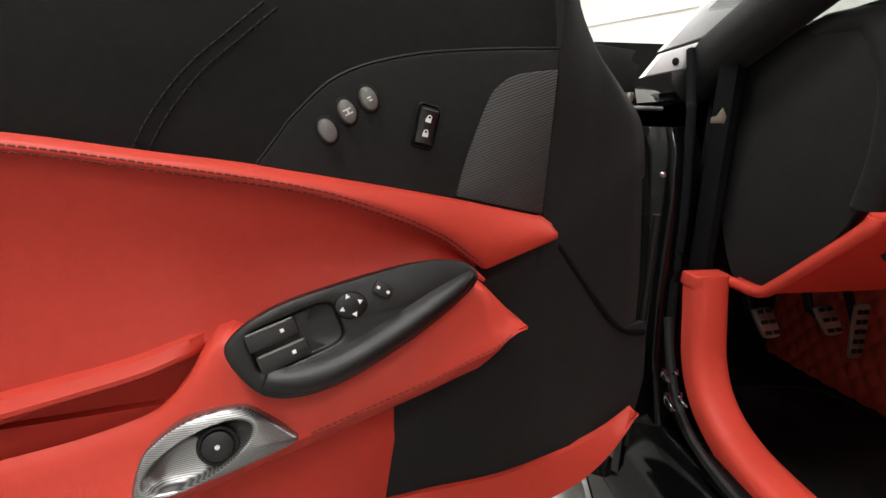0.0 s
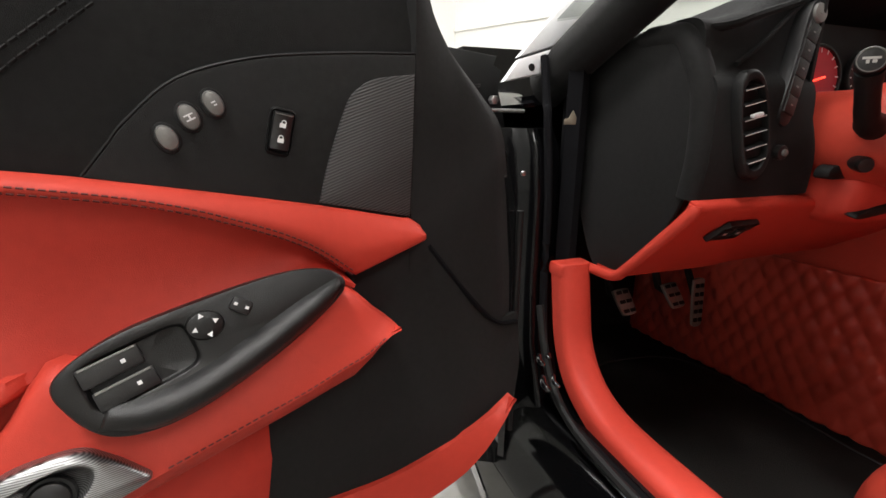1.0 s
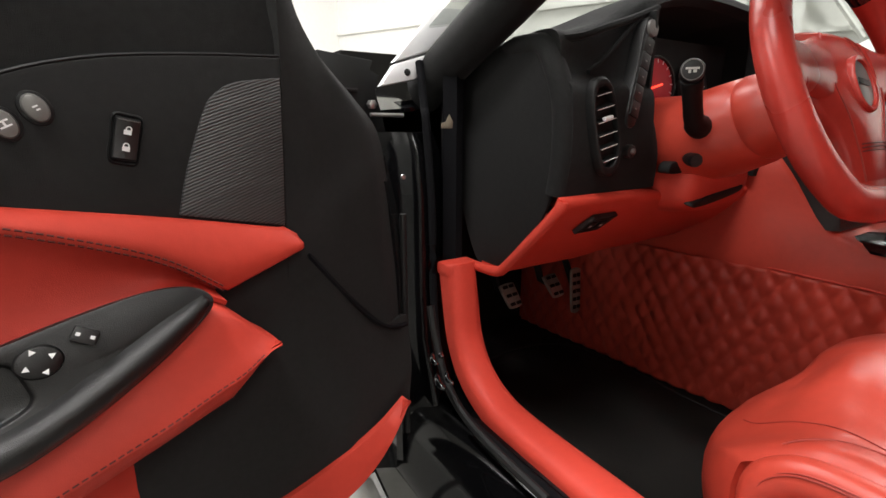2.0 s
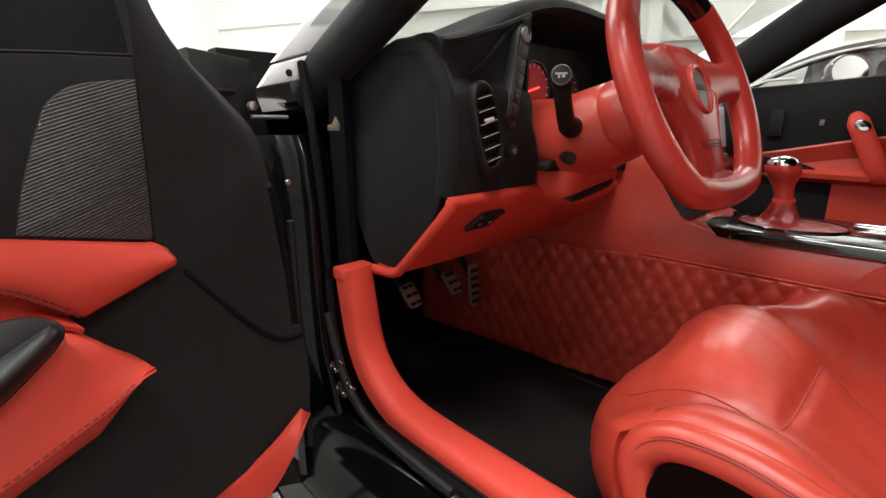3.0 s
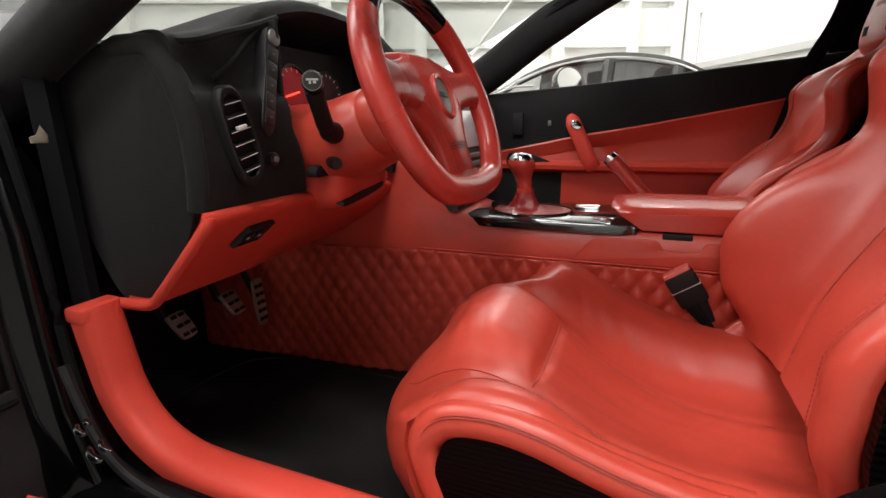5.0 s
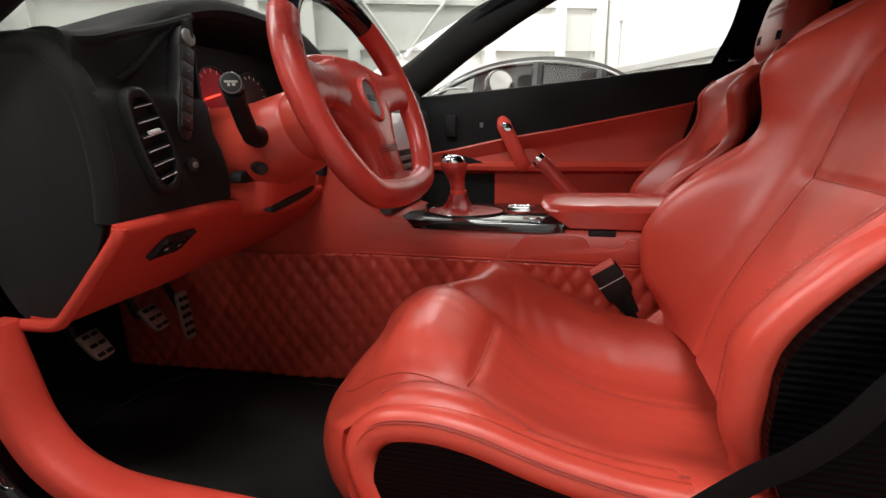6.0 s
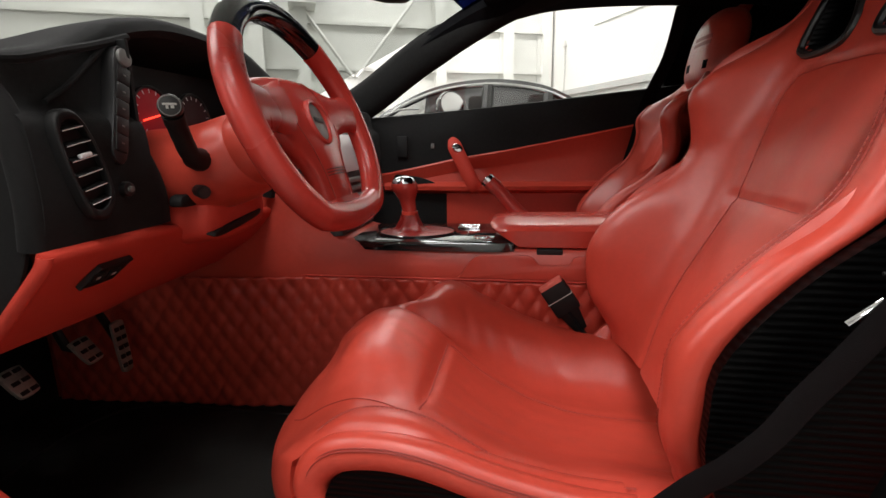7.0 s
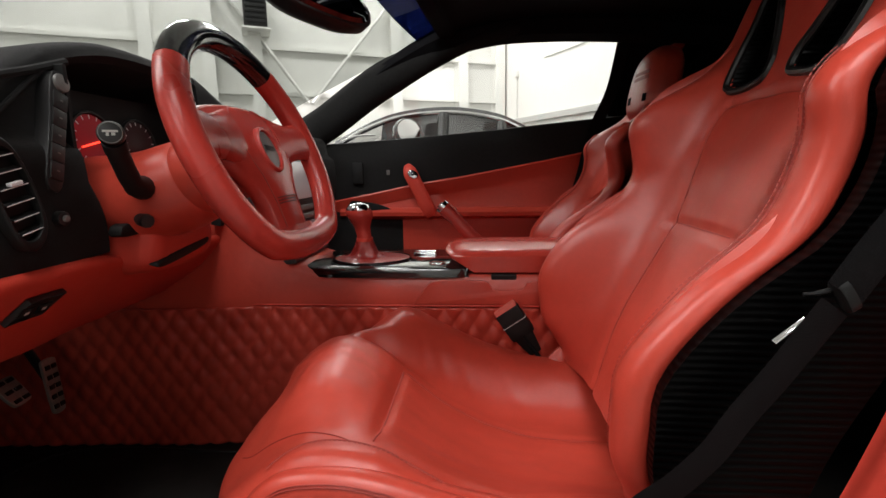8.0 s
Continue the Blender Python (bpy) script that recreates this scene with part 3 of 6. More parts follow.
part("knee_edge", tube(spline([(-0.690, 0.815, 0.459), (-0.682, 0.79, 0.457), (-0.679, 0.745, 0.459), (-0.678, 0.720, 0.475), (-0.677, 0.664, 0.530), (-0.675, 0.618, 0.578), (-0.673, 0.612, 0.594)], 6), 0.0085, 10), RED_TRIM, dash, "red piped edge")
part("column_surround", shell([[V((x, y, z)) for y, z in ((0.672, zt), (0.664, 0.65), (0.655, 0.62), (0.650, 0.585), (0.660, 0.555))] for x, zt in ((-0.476, 0.672), (-0.43, 0.684), (-0.36, 0.70), (-0.25, 0.71), (-0.18, 0.71), (-0.12, 0.71))], 0.012, (0, -1, 0)), RED_TRIM, dash, "red leather panel round the steering column")
# passenger lower dash, red
rows = [[V((x, p.x, p.y)) for p in spline([(0.63, 0.60, 0), (0.622, 0.57, 0), (0.66, 0.50, 0), (0.74, 0.44, 0)], 4)] for x in (0.12, 0.3, 0.5, 0.675)]
part("glovebox_panel", shell(rows, 0.012, (0, -1, -0.4)), RED, dash, "red leather lower passenger panel")

FACE = frame_of((-0.605, 0.608, 0.70), (1, 0, 0), (0, 0.03, 1))  # faces the driver: x right, y up, z towards the back of the car


def vent():
    m = FACE @ pose(-0.004, -0.004, 0.006, 0, 0, 13)
    out = spline([(-0.014, 0.064, 0), (-0.026, 0.036, 0), (-0.026, -0.03, 0), (-0.017, -0.064, 0), (0.004, -0.068, 0), (0.022, -0.042, 0), (0.022, 0.02, 0), (0.010, 0.060, 0)], 5, True)
    v = part("air_vent", hoop([(p.x, p.y) for p in out], 0.80, 0.014, m @ pose(0, 0, 0.006)), RUBBER, dash, "oval black air vent with chrome-lined slats")
    # Dark plate stands for the shade inside the duct.
    part("duct_shade", slab([(p.x * 0.9, p.y * 0.95) for p in out], 0.004, m @ pose(0, 0, -0.004), 0.001), RUBBER, v)
    for k in range(6):
        z = -0.045 + 0.018 * k
        w = 0.018 * (1 - 0.35 * abs(z / 0.06) ** 2)
        part("slat", box(-w, w, -0.0012, 0.0012, -0.004, 0.005, 0.0006, m @ pose(-0.001, z, 0, 20, 0, 0)), RUBBER, v)
        # Pale paint stands for the bright reflection in the chrome edges.
        part("slat_edge", box(-w, w, -0.0005, 0.0005, 0.0048, 0.0056, 0, m @ pose(-0.001, z, 0, 20, 0, 0)), GREY_TRIM, v, "slat edge painted pale for the shine of chrome")
    part("thumb_tab", box(-0.007, 0.009, -0.0025, 0.0025, 0.002, 0.0085, 0.0012, m @ pose(-0.001, 0.011, 0)), GREY_TRIM, v, "thumb tab painted pale for the shine of chrome")
    return v


vent()
knob = part("dimmer_knob", disc(frame_of((-0.548, 0.600, 0.660), (1, 0, 0), (0, 0, 1)), 0.010, 0.012, 20, 0.003), PLASTIC, dash, "round black dimmer knob")
part("knob_cap", disc(frame_of((-0.548, 0.596, 0.660), (1, 0, 0), (0, 0, 1)), 0.0045, 0.0075, 16, 0.002), GREY_BUTTON, knob, "grey centre")
# column of buttons beside the instruments
bs0, bs1 = V((-0.547, 0.613, 0.702)), V((-0.492, 0.632, 0.852))
bm_ = frame_of(bs0, V((0, 1, 0)).cross(bs1 - bs0), bs1 - bs0)
strip = part("button_strip", slab([(p.x, p.y) for p in spline([(-0.012, 0.0, 0), (-0.013, 0.08, 0), (-0.015, 0.145, 0), (0.0, 0.158, 0), (0.013, 0.145, 0), (0.012, 0.08, 0), (0.011, 0.0, 0)], 4, True)], 0.020, bm_ @ pose(0, 0, 0.006), 0.003), PLASTIC, dash, "black plastic button strip")
for k in range(6):
    if k == 5:
        bb = part("button", disc(bm_ @ pose(0, 0.142, 0.010), 0.0125, 0.008, 22, 0.003), GREY_BUTTON, strip, "grey rounded button")
    else:
        bb = part("button", box(-0.0100 - 0.0003 * k, 0.0095 + 0.0003 * k, 0.0068 + 0.0243 * k, 0.0304 + 0.0243 * k, 0.0, 0.0082, 0.0014, bm_), PLASTIC, strip)
    part("mark", box(-0.0022, 0.0022, 0.0178 + 0.0243 * k, 0.0196 + 0.0243 * k, 0.0083, 0.0088 if k < 5 else 0.0106, 0, bm_), GREY_BUTTON, bb, "pale printed bar", smooth=False)
# instruments
for gx, gz, r, dial in ((-0.366, 0.768, 0.044, DIAL), (-0.260, 0.768, 0.040, DIAL_DIM)):
    gm = frame_of((gx, 0.697, gz), (1, 0, 0), (0, 0.12, 1))
    gd = part("gauge", disc(gm, r, 0.006, 32, 0.002), dial, dash, "round gauge lit dim red")
    part("bezel", ring(gm @ pose(0, 0, 0.004), r + 0.004, 0.005, 0.008), PLASTIC, gd)
    for k in range(13):
        a = radians(225 - 270 * k / 12)
        part("tick", box(r * 0.80, r * 0.95, -0.0009, 0.0009, 0.001, 0.0016, 0, gm @ Matrix.Rotation(a, 4, "Z")), MARK, gd, smooth=False)
    if gx > -0.3:
        continue
    part("needle", box(-0.004, r * 0.85, -0.0013, 0.0013, 0.002, 0.0035, 0, gm @ pose(0.006, -r * 0.05, 0) @ Matrix.Rotation(radians(194), 4, "Z")), NEEDLE, gd, "glowing red needle", smooth=False)
# switch on the knee panel
fm = frame_of((-0.580, 0.6335, 0.5495), (1, 0, 0.0), (0, -0.69, 0.72))
sw = part("light_switch", slab([(p.x, p.y) for p in spline([(-0.026, -0.017, 0), (-0.014, 0.013, 0), (-0.008, 0.017, 0), (0.034, 0.018, 0), (0.038, 0.014, 0), (0.024, -0.016, 0), (0.018, -0.019, 0), (-0.022, -0.020, 0)], 5, True)], 0.008, fm @ pose(0, 0, 0.0025), 0.002), PLASTIC, dash, "black light switch plate")
for sx in (-0.011, 0.013):
    bt = part("rocker", box(sx - 0.009, sx + 0.009, -0.009, 0.009, 0.001, 0.0042, 0.0015, fm), RUBBER, sw)
    part("mark", box(sx - 0.003, sx + 0.003, -0.0025, 0.0025, 0.0043, 0.0046, 0, fm), PALE, bt, "white printed mark", smooth=False)

# ---- steering column and wheel ----
WC = V((-0.378, 0.408, 0.750))
RAKE = 22.5
WM = frame_of(WC, (1, -0.045, 0), (0, math.sin(radians(RAKE)), math.cos(radians(RAKE))))  # z towards the driver
col = thing("steering_column", "red leather covered steering column", "steering column", (-0.36, 0.55, 0.5))
rings = []
for d, w, h, dz in ((-0.045, 0.050, 0.045, 0.0), (-0.065, 0.066, 0.056, 0.0), (-0.105, 0.078, 0.064, 0.0), (-0.112, 0.0765, 0.0625, 0.0), (-0.118, 0.081, 0.066, 0.0), (-0.17, 0.092, 0.071, 0.002), (-0.21, 0.095, 0.074, 0.008), (-0.25, 0.094, 0.078, 0.02), (-0.29, 0.090, 0.08, 0.03)):
    rings.append([WM @ V((w * abs(math.cos(a)) ** 0.92 * math.copysign(1, math.cos(a)), dz + h * abs(math.sin(a)) ** 0.92 * math.copysign(1, math.sin(a)), d)) for a in [2 * math.pi * k / 32 for k in range(32)]])
part("shroud", loft(rings), RED, col)
rings = []
for y, w, h, zc in ((0.566, 0.060, 0.018, 0.590), (0.570, 0.078, 0.032, 0.594), (0.580, 0.088, 0.042, 0.598), (0.61, 0.094, 0.050, 0.600), (0.66, 0.098, 0.055, 0.602)):
    rings.append([V((-0.345 + w * abs(math.cos(a)) ** 0.6 * math.copysign(1, math.cos(a)), y - 0.3 * (zc + h * math.sin(a) - 0.6), zc + h * abs(math.sin(a)) ** 0.7 * math.copysign(1, math.sin(a)))) for a in [2 * math.pi * k / 32 for k in range(32)]])
part("lower_cover", loft(rings), RED_TRIM, col, "red leather lower column cover")
# Flat dark plates stand for the shade in the slot and the gap.
part("slot", slab([(p.x, p.y) for p in spline([(-0.070, -0.006, 0), (-0.055, 0.004, 0), (0.035, 0.009, 0), (0.070, 0.009, 0), (0.06, -0.004, 0), (-0.03, -0.009, 0)], 4, True)], 0.02, frame_of((-0.355, 0.568, 0.582), (1, 0, 0.1), (0, -0.25, 0.95)), 0.002), RUBBER, col, "dark plate standing for the shaded slot")
part("recess_shade", slab([(p.x, p.y) for p in spline([(-0.026, -0.010, 0), (-0.026, 0.005, 0), (0.0, 0.010, 0), (0.024, 0.010, 0), (0.024, -0.008, 0)], 4, True)], 0.02, frame_of((-0.440, 0.588, 0.634), (1, 0, 0), (0, 0, 1)), 0.003), RUBBER, col, "dark recess plate")
lever = part("tilt_lever", tube(spline([(-0.430, 0.600, 0.652), (-0.452, 0.568, 0.648), (-0.464, 0.550, 0.646)], 4), [0.008] * 4 + [0.0105] * 4 + [0.009], 10), PLASTIC, col, "black tilt lever knob")
stalk = part("stalk", tube(spline([(-0.450, 0.558, 0.694), (-0.490, 0.546, 0.702), (-0.528, 0.531, 0.736), (-0.546, 0.523, 0.756)], 5), [0.0175] * 3 + [0.016] * 2 + [0.0132] * 3 + [0.0128] * 4 + [0.0138] * 4, 14), RUBBER, col, "black control stalk with round knob")
sm = frame_of((-0.551, 0.521, 0.764), (0.55, -0.83, 0.0), (0.1, 0.1, 1.0))
part("stalk_end", disc(sm @ pose(0, 0, 0.010), 0.0148, 0.020, 28, 0.003), PLASTIC, stalk)
part("stalk_ring", ring(sm @ pose(0, 0, 0.0107), 0.0132, 0.0011, 0.001, 28), GREY_BUTTON, stalk, "fine grey ring")
for x0, x1, y0, y1 in ((-0.008, 0.008, 0.0005, 0.003), (-0.0045, -0.0015, -0.004, 0.0), (0.001, 0.005, -0.0035, 0.0)):
    part("stalk_mark", box(x0, x1, y0, y1, 0.0102, 0.0107, 0, sm), PALE, stalk, "white printed mark", smooth=False)

wheel = thing("steering_wheel", "red leather flat-bottomed steering wheel with black glossy top", "steering wheel", tuple(WC))


def rim_point(a):
    """The rim's centre line: round, with a flat bottom."""
    r = 0.178
    x, y = r * math.sin(a), r * math.cos(a)
    if y < -0.146:
        y = -0.146 - (-0.146 - y) * 0.4
    return V((x, y, 0))


def rim_arc(a0, a1, n, r, name, material, label):
    pts = [WM @ rim_point(radians(a0 + (a1 - a0) * i / n)) for i in range(n + 1)]
    nz = WM.to_3x3() @ V((0, 0, 1))
    return part(name, tube(pts, r, 14, 1.15, nz), material, wheel, label)


rim_arc(-52, 40, 30, 0.0196, "rim_top", PAINT, "glossy black upper rim")
rim_arc(40, 308, 80, 0.0198, "rim", RED_GLOSS, "red leather rim")
# hub: one padded cover from the top edge down to the flat of the rim
HUB_ROWS = [(0.082, 0.040, -0.030), (0.078, 0.068, -0.018), (0.070, 0.090, -0.007), (0.052, 0.105, 0.001), (0.025, 0.110, 0.006), (-0.006, 0.104, 0.009), (-0.034, 0.086, 0.010), (-0.055, 0.066, 0.010), (-0.075, 0.053, 0.0095), (-0.100, 0.047, 0.008), (-0.128, 0.046, 0.005)]


def hub_front(x, y):
    w = table(sorted((a, b) for a, b, c in HUB_ROWS), y)
    z = table(sorted((a, c) for a, b, c in HUB_ROWS), y)
    return z - 0.016 * min(1.2, abs(x) / w) ** 2.6


rings = []
for p in spline(HUB_ROWS, 4):
    ys_, w, z = p.x, p.y, p.z
    rings.append([WM @ V((w * f, ys_, hub_front(w * f, ys_))) for f in (-1, -0.96, -0.85, -0.65, -0.4, 0, 0.4, 0.65, 0.85, 0.96, 1)] + [WM @ V((w * f, ys_, z - d)) for f, d in ((1.03, 0.024), (0.98, 0.036), (0.5, 0.05), (-0.5, 0.05), (-0.98, 0.036), (-1.03, 0.024))])
airbag = part("hub_cover", loft(rings), RED_GLOSS, wheel, "padded red leather hub cover", angle=60)
for sd in (-1, 1):
    line = [V((sd * a, b, 0)) for a, b in ((0.034, 0.070), (0.056, 0.050), (0.066, 0.018), (0.061, -0.018), (0.046, -0.055), (0.037, -0.090), (0.034, -0.128))]
    part("hub_seam", tube([WM @ V((p.x, p.y, hub_front(p.x, p.y) + 0.0002)) for p in spline(line, 5)], 0.0011, 6), SEAM, airbag, "dark red seam")
em = WM @ pose(-0.003, -0.006, 0.0095)
part("emblem_rim", hoop([(0.028 * math.cos(2 * math.pi * i / 32), 0.038 * math.sin(2 * math.pi * i / 32)) for i in range(32)], 0.80, 0.010, em @ pose(0, 0, 0.0045)), RED_GLOSS, airbag, "red raised emblem rim")
part("emblem_well", disc(em @ pose(0, 0, 0.0014), 0.030, 0.004, 28, 0.001, 0.72), GREY_BUTTON, airbag, "dull grey oval emblem recess")
part("emblem_bar", box(-0.014, 0.013, -0.004, 0.004, 0.0012, 0.003, 0.001, em @ pose(0, 0.002, 0, 0, 0, -6)), PLASTIC, airbag, "dark emblem bar")
for k in (-0.082, -0.0865, -0.091):
    part("stitch_line", tube([WM @ V((x, k, hub_front(x, k) + 0.0003)) for x in [-0.034 + 0.0068 * i for i in range(11)]], 0.0008, 5), THREAD, airbag)
for sx in (-1, 1):
    rows = []
    for t in [i / 8 for i in range(9)]:
        x = sx * (0.055 + 0.117 * t)
        h = 0.050 - 0.012 * math.sin(math.pi * t) - 0.010 * t
        rows.append([WM @ V((x, 0.014 + h * c + 0.004 * t, -0.008 + 0.008 * t + 0.014 * s_)) for c, s_ in [(math.cos(2 * math.pi * k / 16), math.sin(2 * math.pi * k / 16)) for k in range(16)]])
    part("spoke", loft(rows), RED_GLOSS, wheel, "red leather spoke")
rows = []
for t in [i / 6 for i in range(7)]:
    w = 0.047 + 0.058 * t ** 1.3
    rows.append([WM @ V((w * c, -0.1285 - 0.033 * t, 0.003 - 0.002 * t + (0.013 + 0.002 * t) * (s_ - 0.6))) for c, s_ in [(math.copysign(abs(math.cos(2 * math.pi * k / 20)) ** 0.6, math.cos(2 * math.pi * k / 20)), math.sin(2 * math.pi * k / 20)) for k in range(20)]])
part("lower_spoke", loft(rows), RED_GLOSS, wheel, "broad red leather lower spoke")

# ---- centre console ----
console = thing("centre_console", "red leather centre console with carbon top panel", "centre console", (0, 0.2, 0.09))
rings = []
for y, w, zt in ((1.24, 0.175, 0.60), (1.10, 0.17, 0.60), (0.80, 0.15, 0.68), (0.66, 0.138, 0.69), (0.60, 0.134, 0.655), (0.55, 0.130, 0.595), (0.51, 0.127, 0.540), (0.48, 0.124, 0.510), (0.42, 0.12, 0.490), (0.20, 0.12, 0.487), (-0.10, 0.12, 0.487), (-0.50, 0.12, 0.487)):
    rings.append([V((x, y, z)) for x, z in ((-w - 0.002, 0.08), (-w, 0.42), (-w + 0.002, zt - 0.012), (-w + 0.012, zt), (w - 0.012, zt), (w - 0.002, zt - 0.012), (w, 0.42), (w + 0.002, 0.08))])
part("tunnel", loft(rings), RED, console, "red leather tunnel side", angle=50)


def quilted(x, y0, y1, z0, z1, out, name="quilted_panel"):
    """A sheet of padded diamonds; out: the side it puffs to."""
    ny, nz = int(abs(y1 - y0) / 0.0052), int((z1 - z0) / 0.0052)
    rows = []
    for i in range(ny + 1):
        y = y0 + (y1 - y0) * i / ny
        row = []
        for j in range(nz + 1):
            z = z0 + (z1 - z0) * j / nz
            a, b = (y / 0.042 + z / 0.064), (y / 0.042 - z / 0.064)
            h = 0.8 * (abs(math.sin(math.pi * a)) * abs(math.sin(math.pi * b))) ** 0.42
            xx = curve([(-0.3, x), (0.5, x), (0.8, x + out * 0.03), (1.22, x + out * 0.055)], y)
            row.append(V((xx + out * (0.004 + 0.010 * h), y, z)))
        rows.append(row)
    return part(name, sheet(rows, (out * 0.002, 0, 0)), RED, console, "red diamond-quilted leather side", angle=180)


quilted(-0.121, 1.22, -0.35, 0.095, 0.418, -1)
part("quilt_welt", tube([(-0.130, y, 0.4225) for y in (0.70, 0.45, 0.2, -0.1, -0.4)], 0.0022, 6), RED_TRIM, console)
# side bin cover behind the gear lever
pm = frame_of((-0.1225, 0, 0), (0, -1, 0), (0, 0, 1))
part("side_panel", slab([(p.x, p.y) for p in spline([(-0.214, 0.424, 0), (-0.200, 0.442, 0), (-0.182, 0.466, 0), (-0.160, 0.477, 0), (-0.10, 0.478, 0), (-0.058, 0.476, 0), (-0.046, 0.464, 0), (-0.036, 0.457, 0), (0.014, 0.457, 0), (0.026, 0.465, 0), (0.036, 0.476, 0), (0.1, 0.478, 0), (0.3, 0.478, 0)], 3)] + [(0.3, 0.424)], 0.004, pm @ pose(0, 0, 0.005), 0.003), RED, console, "raised red leather side panel")
# glossy carbon top
top = spline([(p[0], p[1], 0) for p in ((0.0, 0.505), (-0.045, 0.497), (-0.084, 0.470), (-0.109, 0.425), (-0.117, 0.36), (-0.118, 0.20), (-0.115, 0.135), (-0.108, 0.103), (-0.088, 0.09), (0.088, 0.09), (0.108, 0.103), (0.115, 0.135), (0.118, 0.20), (0.117, 0.36), (0.109, 0.425), (0.084, 0.470), (0.045, 0.497))], 4, True)
part("top_panel", slab([(p.x, p.y) for p in top], 0.021, pose(0, 0, 0.503) @ Matrix.Diagonal((1.055, 1, 1, 1)), 0.009), CARBON_TOP, console, "glossy carbon fibre top panel")
part("boot_surround", disc(pose(-0.012, 0.325, 0.5055), 0.090, 0.006, 40, 0.002, 0.86), RED_BOOT, console, "red leather oval round the gear lever")
part("surround_rim", ring(pose(-0.012, 0.325, 0.508), 0.094, 0.006, 0.006, 40, 0.87), PAINT, console, "glossy black rim")
for cx in (0.045, 0.075):
    part("chrome_strip", box(cx, cx + 0.018, 0.18, 0.235, 0.502, 0.507, 0.002), CHROME, console, "chrome switch bezel")
stack = part("radio_panel", loft([[V((x, y + d, z)) for x, d in ((-0.118, 0.10), (-0.122, 0.012), (-0.114, 0.0), (0.114, 0.0), (0.122, 0.012), (0.118, 0.10))] for y, z in ((0.472, 0.512), (0.492, 0.62), (0.515, 0.74), (0.535, 0.775), (0.565, 0.79))]), PLASTIC, console, "black radio panel")
for bx_, by_, rr in ((-0.069, 0.165, 0.016),):
    ovl = part("push_button", disc(pose(bx_, by_, 0.5065), rr, 0.006, 24, 0.003, 0.75), PAINT, console, "glossy black oval push button")
    part("button_edge", ring(pose(bx_, by_, 0.5055), rr + 0.003, 0.003, 0.003, 24, 0.78), CHROME, ovl, "fine chrome edge")
# Screen coloured pale for the light reflected in it.
part("screen", box(-0.105, 0.108, -0.045, 0.045, -0.002, 0.004, 0.002, frame_of((0, 0.5055, 0.69), (1, 0, 0), (0, 0.19, 1))), GREY_TRIM, stack, "screen, its pale colour standing for a reflection")
for k in range(3):
    part("stack_button", box(-0.10, 0.106, 0.0 + 0.02 * k, 0.012 + 0.02 * k, -0.002, 0.006, 0.002, frame_of((0, 0.4845, 0.58), (1, 0, 0), (0, 0.19, 1))), GREY_BUTTON, stack)

shifter = thing("gear_lever", "red leather gear lever with chrome cap and gaiter", "gear lever", (0, 0.345, 0.506))
rings = []
for z, r, wob in ((0.506, 0.056, 0), (0.510, 0.050, 0.004), (0.5145, 0.039, 0.006), (0.521, 0.0295, 0.0055), (0.531, 0.0245, 0.0045), (0.543, 0.0205, 0.003), (0.556, 0.0180, 0.0)):
    rings.append([V(((r + wob * math.sin(5 * a)) * math.cos(a), 0.345 + (r * 1.1 + wob * math.sin(5 * a)) * math.sin(a), z)) for a in [2 * math.pi * k / 28 for k in range(28)]])
part("gaiter", loft(rings), RED_BOOT, shifter, "pleated red leather gaiter")
part("collar", tube([(0, 0.345, 0.553), (0, 0.345, 0.561)], 0.0195, 20), RED_TRIM, shifter)
prof = [(0.556, 0.0165), (0.572, 0.0165), (0.588, 0.0185), (0.602, 0.0245), (0.614, 0.0295), (0.623, 0.0302), (0.628, 0.0285)]
part("knob", loft([[V((r * math.cos(a), 0.345 + 0.012 * (z - 0.558) / 0.07 + r * 1.05 * math.sin(a), z)) for a in [2 * math.pi * k / 24 for k in range(24)]] for z, r in prof]), RED_GLOSS, shifter, "red leather knob")
prof = [(0.6255, 0.0272), (0.6335, 0.0262), (0.640, 0.0215), (0.644, 0.0125), (0.6455, 0.003)]
part("cap", loft([[V((r * math.cos(a), 0.357 + r * 1.05 * math.sin(a), z)) for a in [2 * math.pi * k / 24 for k in range(24)]] for z, r in prof]), CHROME, shifter, "chrome cap")

shifter.matrix_world = pose(0, 0.345, 0.497)

rest = thing("armrest", "red leather padded console armrest lid", "armrest", (0, -0.1, 0.49))
rings = []
for y, z0, z1, w in ((0.146, 0.531, 0.537, 0.066), (0.140, 0.526, 0.5405, 0.090), (0.126, 0.516, 0.5425, 0.104), (0.100, 0.499, 0.5435, 0.110), (0.083, 0.488, 0.544, 0.111), (0.04, 0.488, 0.5445, 0.111), (-0.15, 0.488, 0.5455, 0.111), (-0.40, 0.488, 0.546, 0.109)):
    r = min(0.007, (z1 - z0) * 0.4)
    rings.append([V((x, y, z)) for x, z in ((-w + r, z0), (-w, z0 + r * 0.6), (-w, z1 - r * 2.6), (-w + r * 0.7, z1 - r * 1.9), (-w + r * 2.6, z1 - r * 1.1), (-w + r * 5, z1 - r * 0.7), (-w * 0.4, z1), (0, z1 + 0.002), (w * 0.4, z1), (w - r * 5, z1 - r * 0.7), (w - r * 2.6, z1 - r * 1.1), (w - r * 0.7, z1 - r * 1.9), (w, z1 - r * 2.6), (w, z0 + r * 0.6), (w - r, z0))])
part("lid", loft(rings), RED_LID, rest)
part("latch", box(-0.1165, -0.105, -0.008, 0.046, 0.472, 0.489, 0.003), RUBBER, rest, "dark latch recess")

